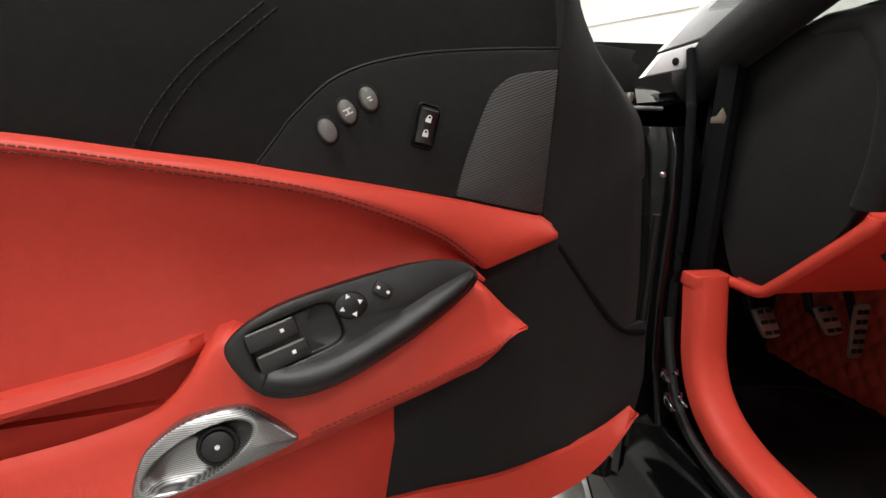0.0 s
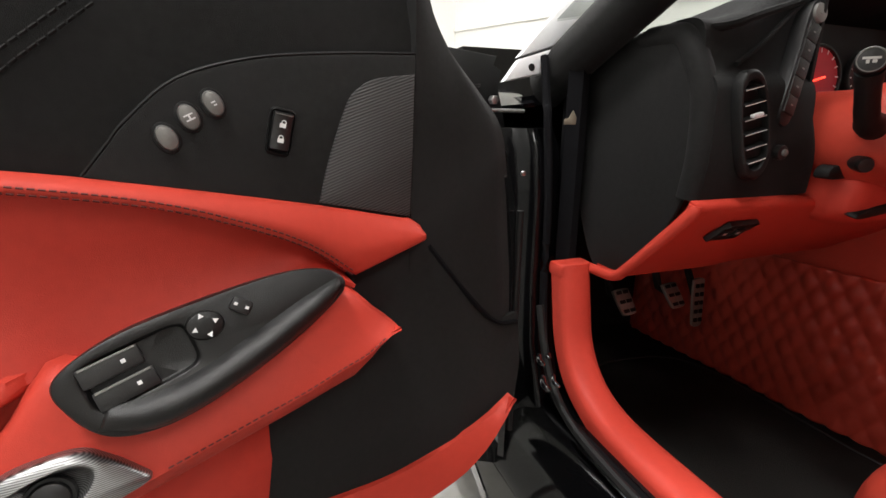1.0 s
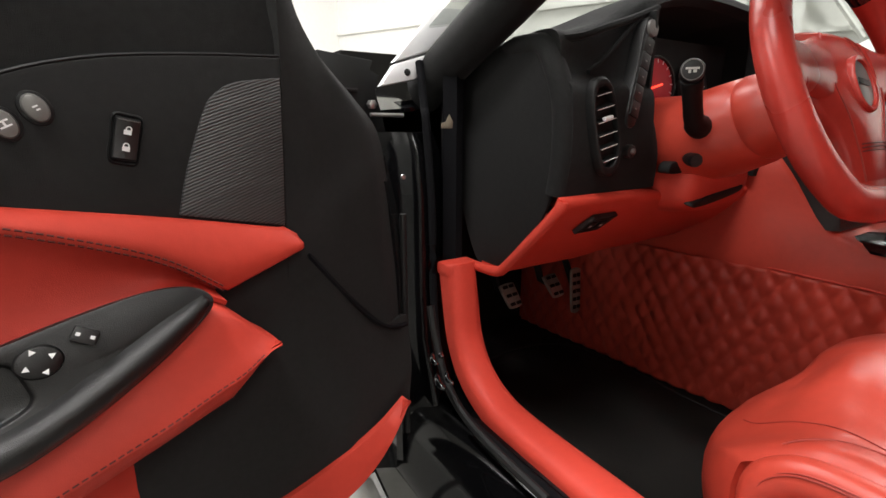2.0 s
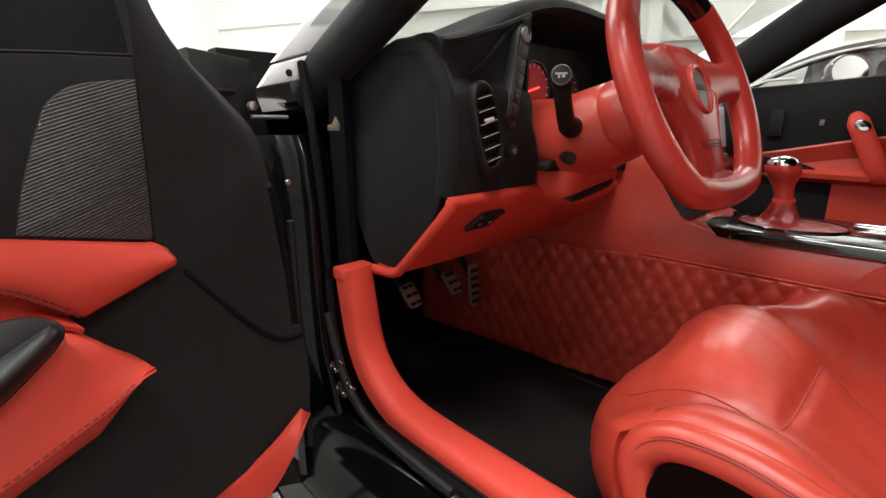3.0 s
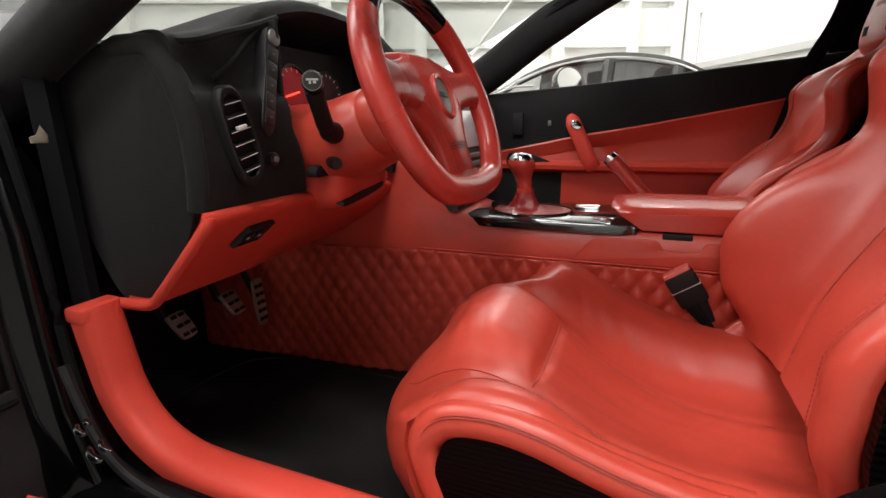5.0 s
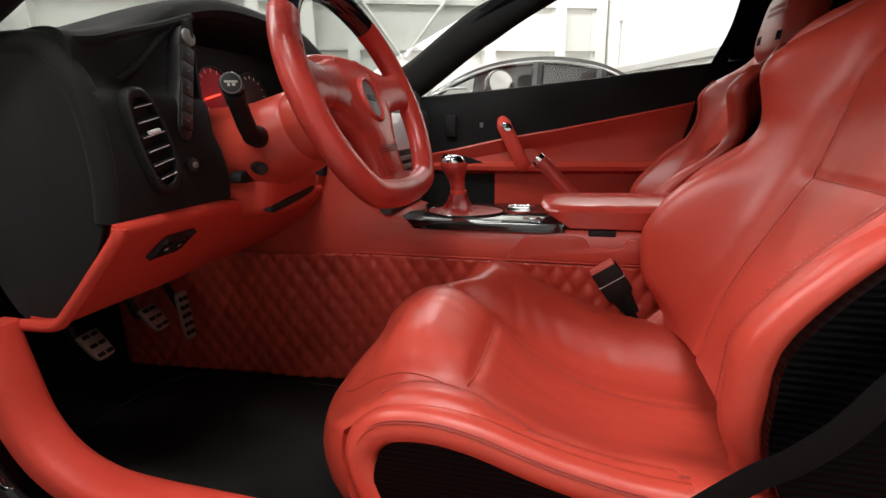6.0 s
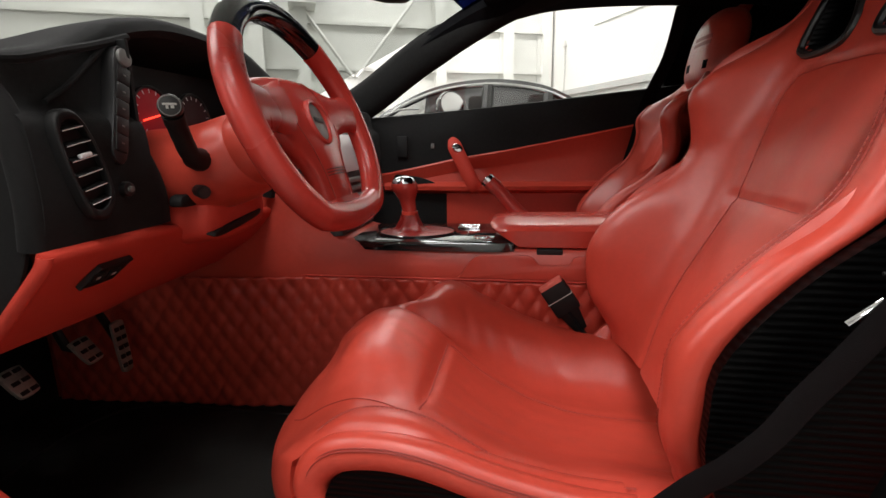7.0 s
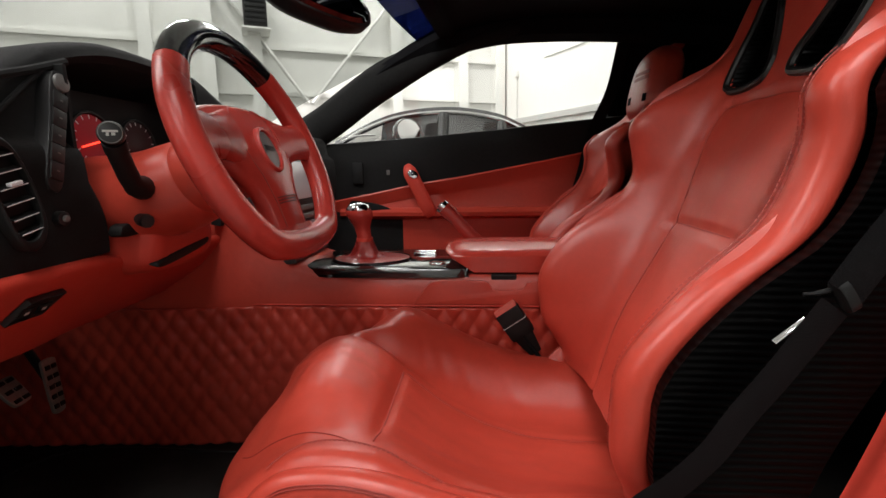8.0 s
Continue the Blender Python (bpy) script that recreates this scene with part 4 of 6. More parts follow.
brake = thing("handbrake", "red leather handbrake lever with chrome button", "handbrake", (0.09, 0.1, 0.50))
part("grip", tube(spline([(0.09, 0.03, 0.500), (0.09, 0.09, 0.540), (0.09, 0.135, 0.590), (0.09, 0.160, 0.614)], 4), [0.015] * 4 + [0.017] * 5 + [0.0185] * 4, 12), RED_GLOSS, brake)
part("cap", tube([(0.09, 0.157, 0.611), (0.09, 0.168, 0.621)], [0.018, 0.0175], 12), CHROME, brake, "chrome end cap")
part("chrome_strip", tube(spline([(0.086, 0.112, 0.578), (0.084, 0.128, 0.594), (0.084, 0.144, 0.611), (0.086, 0.160, 0.624)], 4), 0.006, 10), CHROME, brake, "chrome strip along the grip")
part("button", tube([(0.09, 0.166, 0.619), (0.09, 0.1705, 0.623)], [0.009, 0.008], 10), CHROME, brake, "chrome button")

# ---- footwell ----
mat_ = thing("floor_mat", "black carpet floor mat in the driver footwell", "floor mat", (-0.42, 0.6, 0.097))
part("mat", slab([(p.x, p.y) for p in spline([(-0.66, 0.20, 0), (-0.66, 0.80, 0), (-0.60, 1.0, 0), (-0.24, 1.0, 0), (-0.20, 0.6, 0), (-0.20, 0.2, 0)], 6, True)], 0.012, pose(0, 0, 0.110), 0.004), CARPET, mat_)
part("bound_edge", tube([V((p.x, p.y, 0.109)) for p in spline([(-0.66, 0.20, 0), (-0.66, 0.80, 0), (-0.60, 1.0, 0), (-0.24, 1.0, 0), (-0.20, 0.6, 0), (-0.20, 0.2, 0)], 6, True)], 0.004, 6), RUBBER, mat_)


def pedal(x, y, z, w, h, tilt, label, turn=0, bars=3, arm=(0.0, 0.2, 0.35)):
    """A pad of bare metal with a curved lower edge, raised rubber bars and its arm."""
    p = thing("pedal", label, "pedal", (x, y, z), "foot pedals")
    m = frame_of((x, y, z), (math.cos(radians(turn)), math.sin(radians(turn)), 0), (0, math.sin(radians(tilt)), math.cos(radians(tilt))))
    part("arm", tube([m @ V((0, 0, -0.006)), m @ V((0, h, -0.03)), V((x + arm[0], y + arm[1], z + arm[2]))], 0.008, 8), RUBBER, p)
    out = spline([(-w, h * 0.7, 0), (-w * 0.8, h, 0), (w * 0.8, h, 0), (w, h * 0.7, 0), (w * 0.92, -h * 0.7, 0), (w * 0.55, -h, 0), (-w * 0.55, -h, 0), (-w * 0.92, -h * 0.7, 0)], 3, True)
    part("pad", slab([(q.x, q.y) for q in out], 0.006, m, 0.0025), PEDAL, p, "bare aluminium pad")
    for i in range(bars):
        yc = h * (0.72 - 1.44 * i / (bars - 1))
        for sx in (-1, 1):
            part("grip", box(sx * w * 0.42 - w * 0.30, sx * w * 0.42 + w * 0.30, yc - h * 0.40 / bars, yc + h * 0.40 / bars, -0.002, 0.0028, 0.001, m), RUBBER, p, "black rubber grip")
    return p


pedal(-0.530, 0.875, 0.348, 0.0215, 0.027, 38, "aluminium clutch pedal with black rubber grips", 8)
pedal(-0.402, 0.878, 0.346, 0.022, 0.027, 38, "aluminium brake pedal with black rubber grips", 8)
pedal(-0.282, 0.92, 0.297, 0.0165, 0.056, 5, "long aluminium accelerator pedal with rubber grips", 0, 5)

# ---- passenger door ----
pdoor = thing("passenger_door", "closed car door with red leather panel and black top", "car door", (0.70, 0.1, 0.2))
XS = 0.68


def red_top(y):
    return table([(-0.6, 0.83), (-0.34, 0.768), (0.11, 0.684), (0.30, 0.655), (0.52, 0.612), (0.70, 0.58)], y)


def belt(y):
    return table([(-0.6, 0.895), (-0.354, 0.876), (0.108, 0.836), (0.561, 0.806), (0.75, 0.80)], y)


ys = [0.72 - 0.04 * i for i in range(31)]
part("upper_panel", shell([[V((XS + 0.035, y, belt(y) + 0.004)), V((XS + 0.012, y, belt(y))), V((XS + 0.004, y, belt(y) - 0.015)), V((XS, y, (belt(y) + red_top(y)) / 2)), V((XS, y, red_top(y) - 0.01))] for y in ys], 0.012, (-1, 0, 0)), SUEDE, pdoor, "black suede upper door panel")
part("red_panel", shell([[V((XS - 0.004, y, red_top(y))), V((XS - 0.008, y, red_top(y) - 0.006)), V((XS + 0.004, y, red_top(y) - 0.05)), V((XS + 0.008, y, 0.5 * (red_top(y) + 0.56))), V((XS, y, 0.56))] for y in ys[2:]], 0.012, (-1, 0, 0)), RED, pdoor, "red leather door panel")
rows = []
for y in ys[3:]:
    k = curve([(0.28, 0.0), (0.42, -0.010), (0.6, -0.03)], y)
    rows.append([V((XS + 0.004, y, 0.566)), V((XS - 0.03 - k, y, 0.560)), V((XS - 0.042 - k, y, 0.550)), V((XS - 0.040 - k, y, 0.536)), V((XS - 0.02 - k, y, 0.526)), V((XS + 0.004, y, 0.52))])
part("armrest", shell(rows, 0.01, (-1, 0, 0)), RED, pdoor, "red leather door armrest")
part("lower_panel", shell([[V((XS - 0.004, y, 0.53)), V((XS - 0.004, y, 0.45)), V((XS - 0.01, y, 0.36)), V((XS - 0.006, y, 0.2))] for y in ys if y < 0.37], 0.012, (-1, 0, 0)), RED, pdoor, "red leather lower door panel")
part("speaker_panel", shell([[V((XS + 0.002, y, 0.55)), V((XS + 0.002, y, 0.45)), V((XS, y, 0.36)), V((XS, y, 0.2))] for y in ys if y > 0.33], 0.012, (-1, 0, 0)), SUEDE, pdoor, "black suede lower front panel")
# A flat dark wedge lies on the panel above the armrest.
part("front_wedge", slab([(p.x, p.y) for p in spline([(0.555, 0.590, 0), (0.512, 0.590, 0), (0.448, 0.580, 0), (0.391, 0.553, 0), (0.45, 0.546, 0), (0.555, 0.546, 0)], 4, True)], 0.006, frame_of((XS - 0.020, 0, 0), (0, -1, 0), (0, 0, 1)) @ Matrix.Diagonal((-1, 1, 1, 1)), 0.003), SUEDE, pdoor, "dark wedge plate at the front of the armrest")
strap = spline([(XS - 0.004, 0.340, 0.722), (XS - 0.028, 0.322, 0.690), (XS - 0.036, 0.288, 0.622), (XS - 0.038, 0.258, 0.562), (XS - 0.03, 0.246, 0.540)], 5)
pull = part("pull_handle", tube(strap, [0.006 + 0.007 * min(1.0, k / 4) for k in range(len(strap))], 14, 2.0, (1, 0, 0)), RED_TRIM, pdoor, "red leather pull handle")
hm = frame_of((XS - 0.044, 0.312, 0.690), (0, -0.85, -0.5), (0.3, -0.5, 0.85))
part("handle_cap", disc(hm, 0.015, 0.012, 20, 0.004, 1.4), CHROME, pull, "chrome release cap")
part("handle_button", disc(hm @ pose(0, 0, 0.0025), 0.006, 0.006, 14, 0.002), PLASTIC, pull, "dark release button")
part("lock_button", box(XS - 0.004, XS + 0.002, 0.405, 0.417, 0.688, 0.706, 0.002), GREY_BUTTON, pdoor, "small grey lock button")
part("side_vent", box(XS - 0.012, XS + 0.002, 0.505, 0.545, 0.655, 0.735, 0.006), RUBBER, pdoor, "dark oval demister vent")
gl = part("side_glass", sheet([[V((0.72, y, belt(y) - 0.02)), V((0.70, y, 1.0)), V((0.63, y, 1.16))] for y in (0.16, -0.1, -0.4)], (0.004, 0, 0)), GLASS, pdoor, "clear side window glass")
gl2 = part("side_glass_front", sheet([[V((0.72, y, belt(y) - 0.02)), V((0.70, y, z))] for y, z in ((0.62, 0.82), (0.4, 0.96), (0.16, 1.10))], (0.004, 0, 0)), GLASS, pdoor)
for o in (gl, gl2):
    o.visible_shadow = False
part("outer_skin", box(0.79, 0.82, -0.5, 0.75, 0.15, 0.79, 0.01), PAINT, pdoor, "black painted outer skin")

# ---- seats ----
SX = -0.40


def cushion_z(dx, y):
    """Height of the seat cushion's top at dx from its middle (towards the tunnel: plus) and at y."""
    mid = table([(-0.26, 0.25), (-0.07, 0.262), (0.05, 0.277), (0.12, 0.305), (0.17, 0.336), (0.205, 0.366), (0.235, 0.397), (0.265, 0.418), (0.300, 0.432), (0.340, 0.426), (0.380, 0.400), (0.42, 0.364), (0.46, 0.318)], y)
    inner = table([(-0.26, 0.322), (-0.04, 0.330), (0.02, 0.344), (0.095, 0.369), (0.17, 0.407), (0.215, 0.430), (0.25, 0.430), (0.305, 0.392), (0.35, 0.35), (0.40, 0.31), (0.45, 0.275)], y)
    outer = table([(-0.26, 0.325), (0.0, 0.322), (0.10, 0.340), (0.158, 0.366), (0.20, 0.386), (0.247, 0.395), (0.29, 0.392), (0.32, 0.380), (0.36, 0.352), (0.40, 0.318), (0.44, 0.28)], y)
    a = abs(dx)
    # the middle of the front edge ends sooner and drops steeply beside the outer thigh pad
    chin = 0.06 * max(0.0, min(1.3, (y - 0.383) / 0.035)) ** 1.5 * curve([(-0.07, 0.0), (0.0, 1.0)], dx)
    chin += curve([(0.335, 0.0), (0.385, 0.020), (0.46, 0.028)], y) * table([(-0.2, 0.0), (-0.14, 0.5), (-0.08, 1.0), (-0.03, 0.6), (0.0, 0.0)], dx)
    if dx < 0:
        w = table([(0.0, 0.0), (0.05, 0.02), (0.10, 0.18), (0.15, 0.6), (0.19, 0.95), (0.21, 1.0), (0.26, 1.0)], a)
        return mid + (outer - mid) * w - chin - 0.012 * max(0.0, (a - 0.222) / 0.022) ** 2
    w = table([(0.0, 0.0), (0.07, 0.0), (0.11, 0.22), (0.15, 0.75), (0.18, 1.0), (0.26, 1.0)], a)
    fold = 0.034 * math.exp(-((dx - 0.094) / 0.022) ** 2) * math.exp(-((y - 0.255) / 0.060) ** 2)
    return mid + (inner - mid) * w - fold - chin - 0.03 * max(0.0, (a - 0.215) / 0.045) ** 2


def inside(poly, x, y):
    """Whether a point lies in a polygon."""
    hit = False
    for (xa, ya), (xb, yb) in zip(poly, poly[1:] + poly[:1]):
        if (ya > y) != (yb > y) and x < xa + (y - ya) / (yb - ya) * (xb - xa):
            hit = not hit
    return hit


def seat(cx, name, label, shift, back_dy=0.0, inboard=1):
    s = thing(name, label, "car seat", (cx, 0.1, 0.097))
    # cushion: a padded sheet from under the front lip over the top to the back
    rows = []
    dxs = [inboard * (-0.246 + 0.514 * i / 86) for i in range(87)]

    def ripple(dx, y):
        g = 0.004 * noise.noise((dx * 12, y * 10, 3.0)) + 0.0012 * noise.noise((dx * 40, y * 22, 7.0))
        # sewn-in cross seam and insert seam pull the leather down
        g -= 0.008 * math.exp(-((y - 0.214) / 0.007) ** 2) * curve([(-0.19, 0.0), (-0.15, 1.0)], dx) * curve([(0.05, 1.0), (0.075, 0.0)], dx)
        g -= 0.003 * math.exp(-((dx - table([(-0.11, 0.035), (0.0, 0.030), (0.06, 0.043), (0.14, 0.053), (0.208, 0.06)], y)) / 0.007) ** 2) * (1 if y < 0.21 else 0)
        # gathered folds beside the tunnel and at the hump
        for c, k, d, w in ((0.150, 0.45, 0.0022, 0.011), (0.105, 0.62, 0.0016, 0.010), (0.185, 0.2, 0.0026, 0.010), (0.02, 0.9, 0.0012, 0.012)):
            g -= d * math.exp(-((y - c - k * (dx - 0.12)) / w) ** 2) * math.sin(math.pi * max(0.0, min(1.0, (dx - 0.06) / 0.14))) ** 2
        # puckers on the thigh pad, running out from the lobe's seam
        for c, k in ((0.335, 0.25), (0.352, 0.45), (0.318, 0.1)):
            g -= 0.0014 * math.exp(-((y - c - k * (dx + 0.10)) / 0.004) ** 2) * max(0.0, 1 - abs(dx + 0.105) / 0.045)
        g -= 0.0016 * math.exp(-((y - 0.300 - 0.05 * dx) / 0.004) ** 2) * max(0.0, 1 - abs(dx - 0.01) / 0.09)
        return g

    def front(dx):
        return table([(-0.252, 0.353), (-0.22, 0.394), (-0.18, 0.422), (-0.13, 0.440), (-0.08, 0.440), (-0.03, 0.428), (0.03, 0.420), (0.12, 0.412), (0.20, 0.395), (0.27, 0.35)], dx * inboard)

    for i in range(111):
        v = i / 110
        row = []
        for dx in dxs:
            y = -0.26 + (front(dx) + 0.26) * v
            row.append(V((cx + dx, y, cushion_z(dx * inboard, y) + ripple(dx * inboard, y))))
        rows.append(row)
    for oy, dz in ((0.004, -0.008), (0.008, -0.020), (0.011, -0.036), (0.010, -0.060), (0.002, -0.090), (-0.018, -0.12), (-0.045, -0.15)):
        rows.append([V((cx + dx, front(dx) + oy * (1 - 0.5 * (abs(dx) / 0.252) ** 4), cushion_z(dx * inboard, front(dx)) + ripple(dx * inboard, front(dx)) + dz)) for dx in dxs])
    part("cushion", shell(rows, 0.03, (0, 0.3, 1)), RED, s, "creased red leather cushion", angle=70)
    def on_cushion(pts, name, proud=0.0006):
        line = [V((cx + p.x * inboard, p.y, cushion_z(p.x, p.y) + proud + ripple(p.x, p.y))) for p in spline([(a, b, 0) for a, b in pts], 8)]
        part(name, tube(line, 0.0012 if name == "cross_seam" else 0.0008, 6), SEAM, s, "dark red seam")
        return line

    on_cushion([(-0.195, 0.212), (-0.12, 0.213), (-0.04, 0.214), (0.02, 0.214), (0.052, 0.214)], "cross_seam")
    on_cushion([(0.051, 0.208), (0.049, 0.14), (0.043, 0.06), (0.030, 0.0), (0.035, -0.11)], "insert_seam")
    ln = on_cushion([(-0.228, 0.330), (-0.216, 0.312), (-0.207, 0.285), (-0.204, 0.247), (-0.206, 0.20), (-0.210, 0.158), (-0.213, 0.10), (-0.216, 0.02), (-0.216, -0.045)], "bolster_seam")
    stitches([p + V((-0.004, 0, 0.0012)) for p in ln], (0, 0, 1), s, SEAM, r=0.0006)
    on_cushion([(-0.150, 0.405), (-0.165, 0.385), (-0.176, 0.352), (-0.184, 0.31), (-0.192, 0.27), (-0.203, 0.24)], "lobe_seam")
    # outer side of the cushion: red edge roll over a carbon shell
    for sd in (-inboard,):
        arch = [V((cx + sd * 0.247, p.x, p.y)) for p in spline([(0.285, 0.13, 0), (0.308, 0.22, 0), (0.332, 0.29, 0), (0.334, 0.322, 0), (0.318, 0.346, 0), (0.29, 0.360, 0), (0.24, 0.364, 0), (0.19, 0.356, 0), (0.14, 0.340, 0), (0.09, 0.326, 0), (0.02, 0.313, 0), (-0.04, 0.309, 0)], 5)]
        part("edge_roll", tube(arch, [0.021] * len(arch), 12, 1.15, (1, 0, 0)), RED, s, "red leather edge roll")
        part("roll_backing", tube([p + V((-sd * 0.024, 0.010, -0.006)) for p in arch], 0.025, 12), RED, s, "red leather behind the edge roll")
        for dz in (0.012, 0.0145):
            part("roll_seam", tube([p + V((sd * (0.0265 - dz * 0.62), 0, dz * 1.05)) for p in arch[14:-4]], 0.0009, 5), SEAM, s, "dark red seam")
        part("side_shell", slab([(p.x, p.y) for p in spline([(0.27, 0.13, 0), (0.315, 0.26, 0), (0.30, 0.335, 0), (0.23, 0.350, 0), (0.14, 0.328, 0), (0.02, 0.302, 0), (-0.06, 0.299, 0), (-0.2, 0.31, 0), (-0.3, 0.3, 0), (-0.3, 0.13, 0)], 5, True)], 0.02, (frame_of((cx + sd * 0.244, 0, 0), (0, -sd, 0), (0, 0, 1)) @ Matrix.Diagonal((-sd, 1, 1, 1))), 0.004), CARBON, s, "carbon fibre side shell")
    rx = cx - inboard * 0.236
    part("seat_rail", box(rx - 0.014, rx + 0.014, -0.22, 0.30, 0.135, 0.165, 0.004), PAINT, s, "black seat rail")
    part("adjuster", tube(spline([(rx - inboard * 0.012, 0.27, 0.19), (rx - inboard * 0.018, 0.20, 0.215), (rx - inboard * 0.018, 0.10, 0.218), (rx - inboard * 0.012, 0.04, 0.20)], 5), 0.009, 10), PLASTIC, s, "black seat adjuster switch bar")
    part("base", box(cx - 0.23, cx + 0.23, -0.25, 0.36, 0.10, 0.22, 0.02), RUBBER, s, "black seat base")
    # backrest
    rows = []
    zs = [0.33 + 0.73 * i / 104 for i in range(105)]
    half = [(0.33, 0.225), (0.40, 0.245), (0.50, 0.252), (0.60, 0.250), (0.70, 0.238), (0.79, 0.240), (0.83, 0.229), (0.87, 0.207), (0.92, 0.198), (1.0, 0.192), (1.03, 0.165), (1.05, 0.12), (1.06, 0.07)]
    if inboard < 0:
        half = half[:7] + [(0.855, 0.165), (0.88, 0.11), (0.92, 0.07), (0.97, 0.05), (1.06, 0.03)]
    mid = [(0.33, -0.11), (0.45, -0.150), (0.62, -0.235), (0.70, -0.265), (0.80, -0.31), (0.90, -0.350), (1.0, -0.385), (1.06, -0.42)]
    fwd = [(0.33, 0.02), (0.40, 0.075), (0.45, 0.098), (0.50, 0.12), (0.55, 0.115), (0.60, 0.092), (0.65, 0.048), (0.70, 0.036), (0.75, 0.05), (0.79, 0.075), (0.83, 0.055), (0.86, 0.012), (0.95, 0.0), (1.06, 0.0)]

    extra = [(0.36, 0.0), (0.42, 0.018), (0.48, 0.026), (0.577, 0.036), (0.63, 0.03), (0.69, 0.02), (0.72, 0.032), (0.76, 0.043), (0.82, 0.038), (0.86, 0.025), (0.92, 0.0)]
    insert = [(0.33, 0.33), (0.45, 0.36), (0.58, 0.37), (0.62, 0.36), (0.69, 0.41), (0.76, 0.47), (0.80, 0.43), (0.81, 0.40)]

    def back_point(z, u, off=0.0):
        w = table(half, z)
        a = abs(u)
        # rounded pad: the mean over a stretch keeps the crown free of a ridge
        bol = sum(table([(0.0, 0.0), (0.45, 0.02), (0.62, 0.22), (0.78, 0.75), (0.9, 1.0), (0.97, 0.97), (1.0, 0.90), (1.2, 0.5)], abs(a + d)) for d in (-0.10, -0.05, 0.0, 0.05, 0.10)) / 5
        f = sum(table(fwd, z + d) + (table(extra, z + d) if u * inboard > 0 else 0.0) for d in (-0.012, 0.0, 0.012)) / 3
        sink = 0.004 * math.exp(-((a - table(insert, z)) * w / 0.006) ** 2) if z < 0.81 and u * inboard > 0 else 0.0
        if a < 0.42:
            sink += 0.004 * math.exp(-((z - 0.622) / 0.006) ** 2) + 0.003 * math.exp(-((z - 0.806) / 0.006) ** 2)
        sink += 0.0016 * noise.noise((u * 6, z * 16, 4.0 + cx))
        return V((cx + u * w, table(mid, z) + f * bol - sink - off + back_dy, z))

    us = [-1 + 2 * i / 72 for i in range(73)]
    for z in zs:
        row = [back_point(z, u) for u in us]
        wrap = ((0.005, -0.006), (0.0085, -0.015), (0.008, -0.025), (0.001, -0.032))
        rows.append([row[0] + V((-a, b, 0)) for a, b in wrap[::-1]] + row + [row[-1] + V((a, b, 0)) for a, b in wrap])
    hole_shape = [(0.122, 0.852), (0.112, 0.834), (0.092, 0.829), (0.050, 0.833), (0.032, 0.840), (0.031, 0.862), (0.044, 0.887), (0.085, 0.968), (0.105, 0.985), (0.130, 0.978), (0.133, 0.94)]
    bm = shell(rows, 0.035, (0, 1, 0.3))
    gone = [] if inboard < 0 else [f for f in bm.faces if inside(hole_shape, abs(f.calc_center_median().x - cx), f.calc_center_median().z)]
    bmesh.ops.delete(bm, geom=gone, context="FACES")
    part("backrest", bm, RED, s, "red leather bolstered backrest", angle=70)

    def on_back(pts, name, sew=False):
        line = [back_point(p.x, p.y, -0.0008) for p in spline([(a, b, 0) for a, b in pts], 8)]
        part(name, tube(line, 0.0008, 6), SEAM, s, "dark red seam")
        for dx in (-0.0045, 0.0045) if sew else ():
            stitches([p + V((dx, 0.0012, 0.001)) for p in line], (0, 1, 0.3), s, SEAM, r=0.0007)

    on_back([(0.622, -0.36), (0.622, -0.2), (0.622, 0.2), (0.622, 0.36)], "cross_seam")
    for sd in (-1, 1):
        if sd == inboard:
            on_back([(z, sd * table(insert, z)) for z in (0.36, 0.45, 0.54, 0.62, 0.69, 0.76, 0.80)], "insert_seam")
            continue
        on_back([(0.36, sd * 0.85), (0.45, sd * 0.835), (0.60, sd * 0.83), (0.70, sd * 0.83), (0.79, sd * 0.84), (0.83, sd * 0.85)], "bolster_seam", True)
    on_back([(0.80, -0.43), (0.806, -0.2), (0.806, 0.0), (0.806, 0.2), (0.80, 0.43)], "yoke_seam")
    rows = []
    for z in zs:
        w = table(half, z)
        rows.append([V((cx + 0.99 * w * u, table(mid, z) + table(fwd, z) * 0.72 * abs(u) ** 6 - 0.03 - 0.06 * (1 - abs(u) ** 4) + back_dy, z)) for u in us])
    part("back_shell", shell(rows, 0.012, (0, -1, 0)), CARBON, s, "glossy carbon fibre back shell", angle=70)
    if inboard < 0:
        # padded headrest; two dark patches stand for its shaded harness slots
        def rest_point(q, h, k=1.0):
            c, d = math.cos(q), math.sin(q)
            r = k * (1 - abs(h) ** 3.2) ** 0.42
            w = 0.112 - 0.012 * h
            return V((cx + w * r * math.copysign(abs(c) ** 0.75, c), -0.385 - 0.02 * h + 0.055 * r * math.copysign(abs(d) ** 0.75, d), 0.955 + 0.105 * h))

        hs = [-0.995, -0.97, -0.9, -0.8] + [-0.7 + 0.1 * i for i in range(15)] + [0.8, 0.9, 0.97, 0.995]
        hr = part("headrest", loft([[rest_point(2 * math.pi * i / 32, h) for i in range(32)] for h in sorted(set(hs))]), RED, s, "rounded red leather headrest", angle=80)
        for q0 in (1.25, 2.05):
            part("slot_shade", sheet([[rest_point(q0 + 0.34 * f, h, 1.012) for f in (0.2, 0.4, 0.6, 0.8)] for h in (-0.48, -0.38, -0.28)], (0, 0.001, 0)), HEADLINER, hr, "black patch standing for a shaded harness slot")
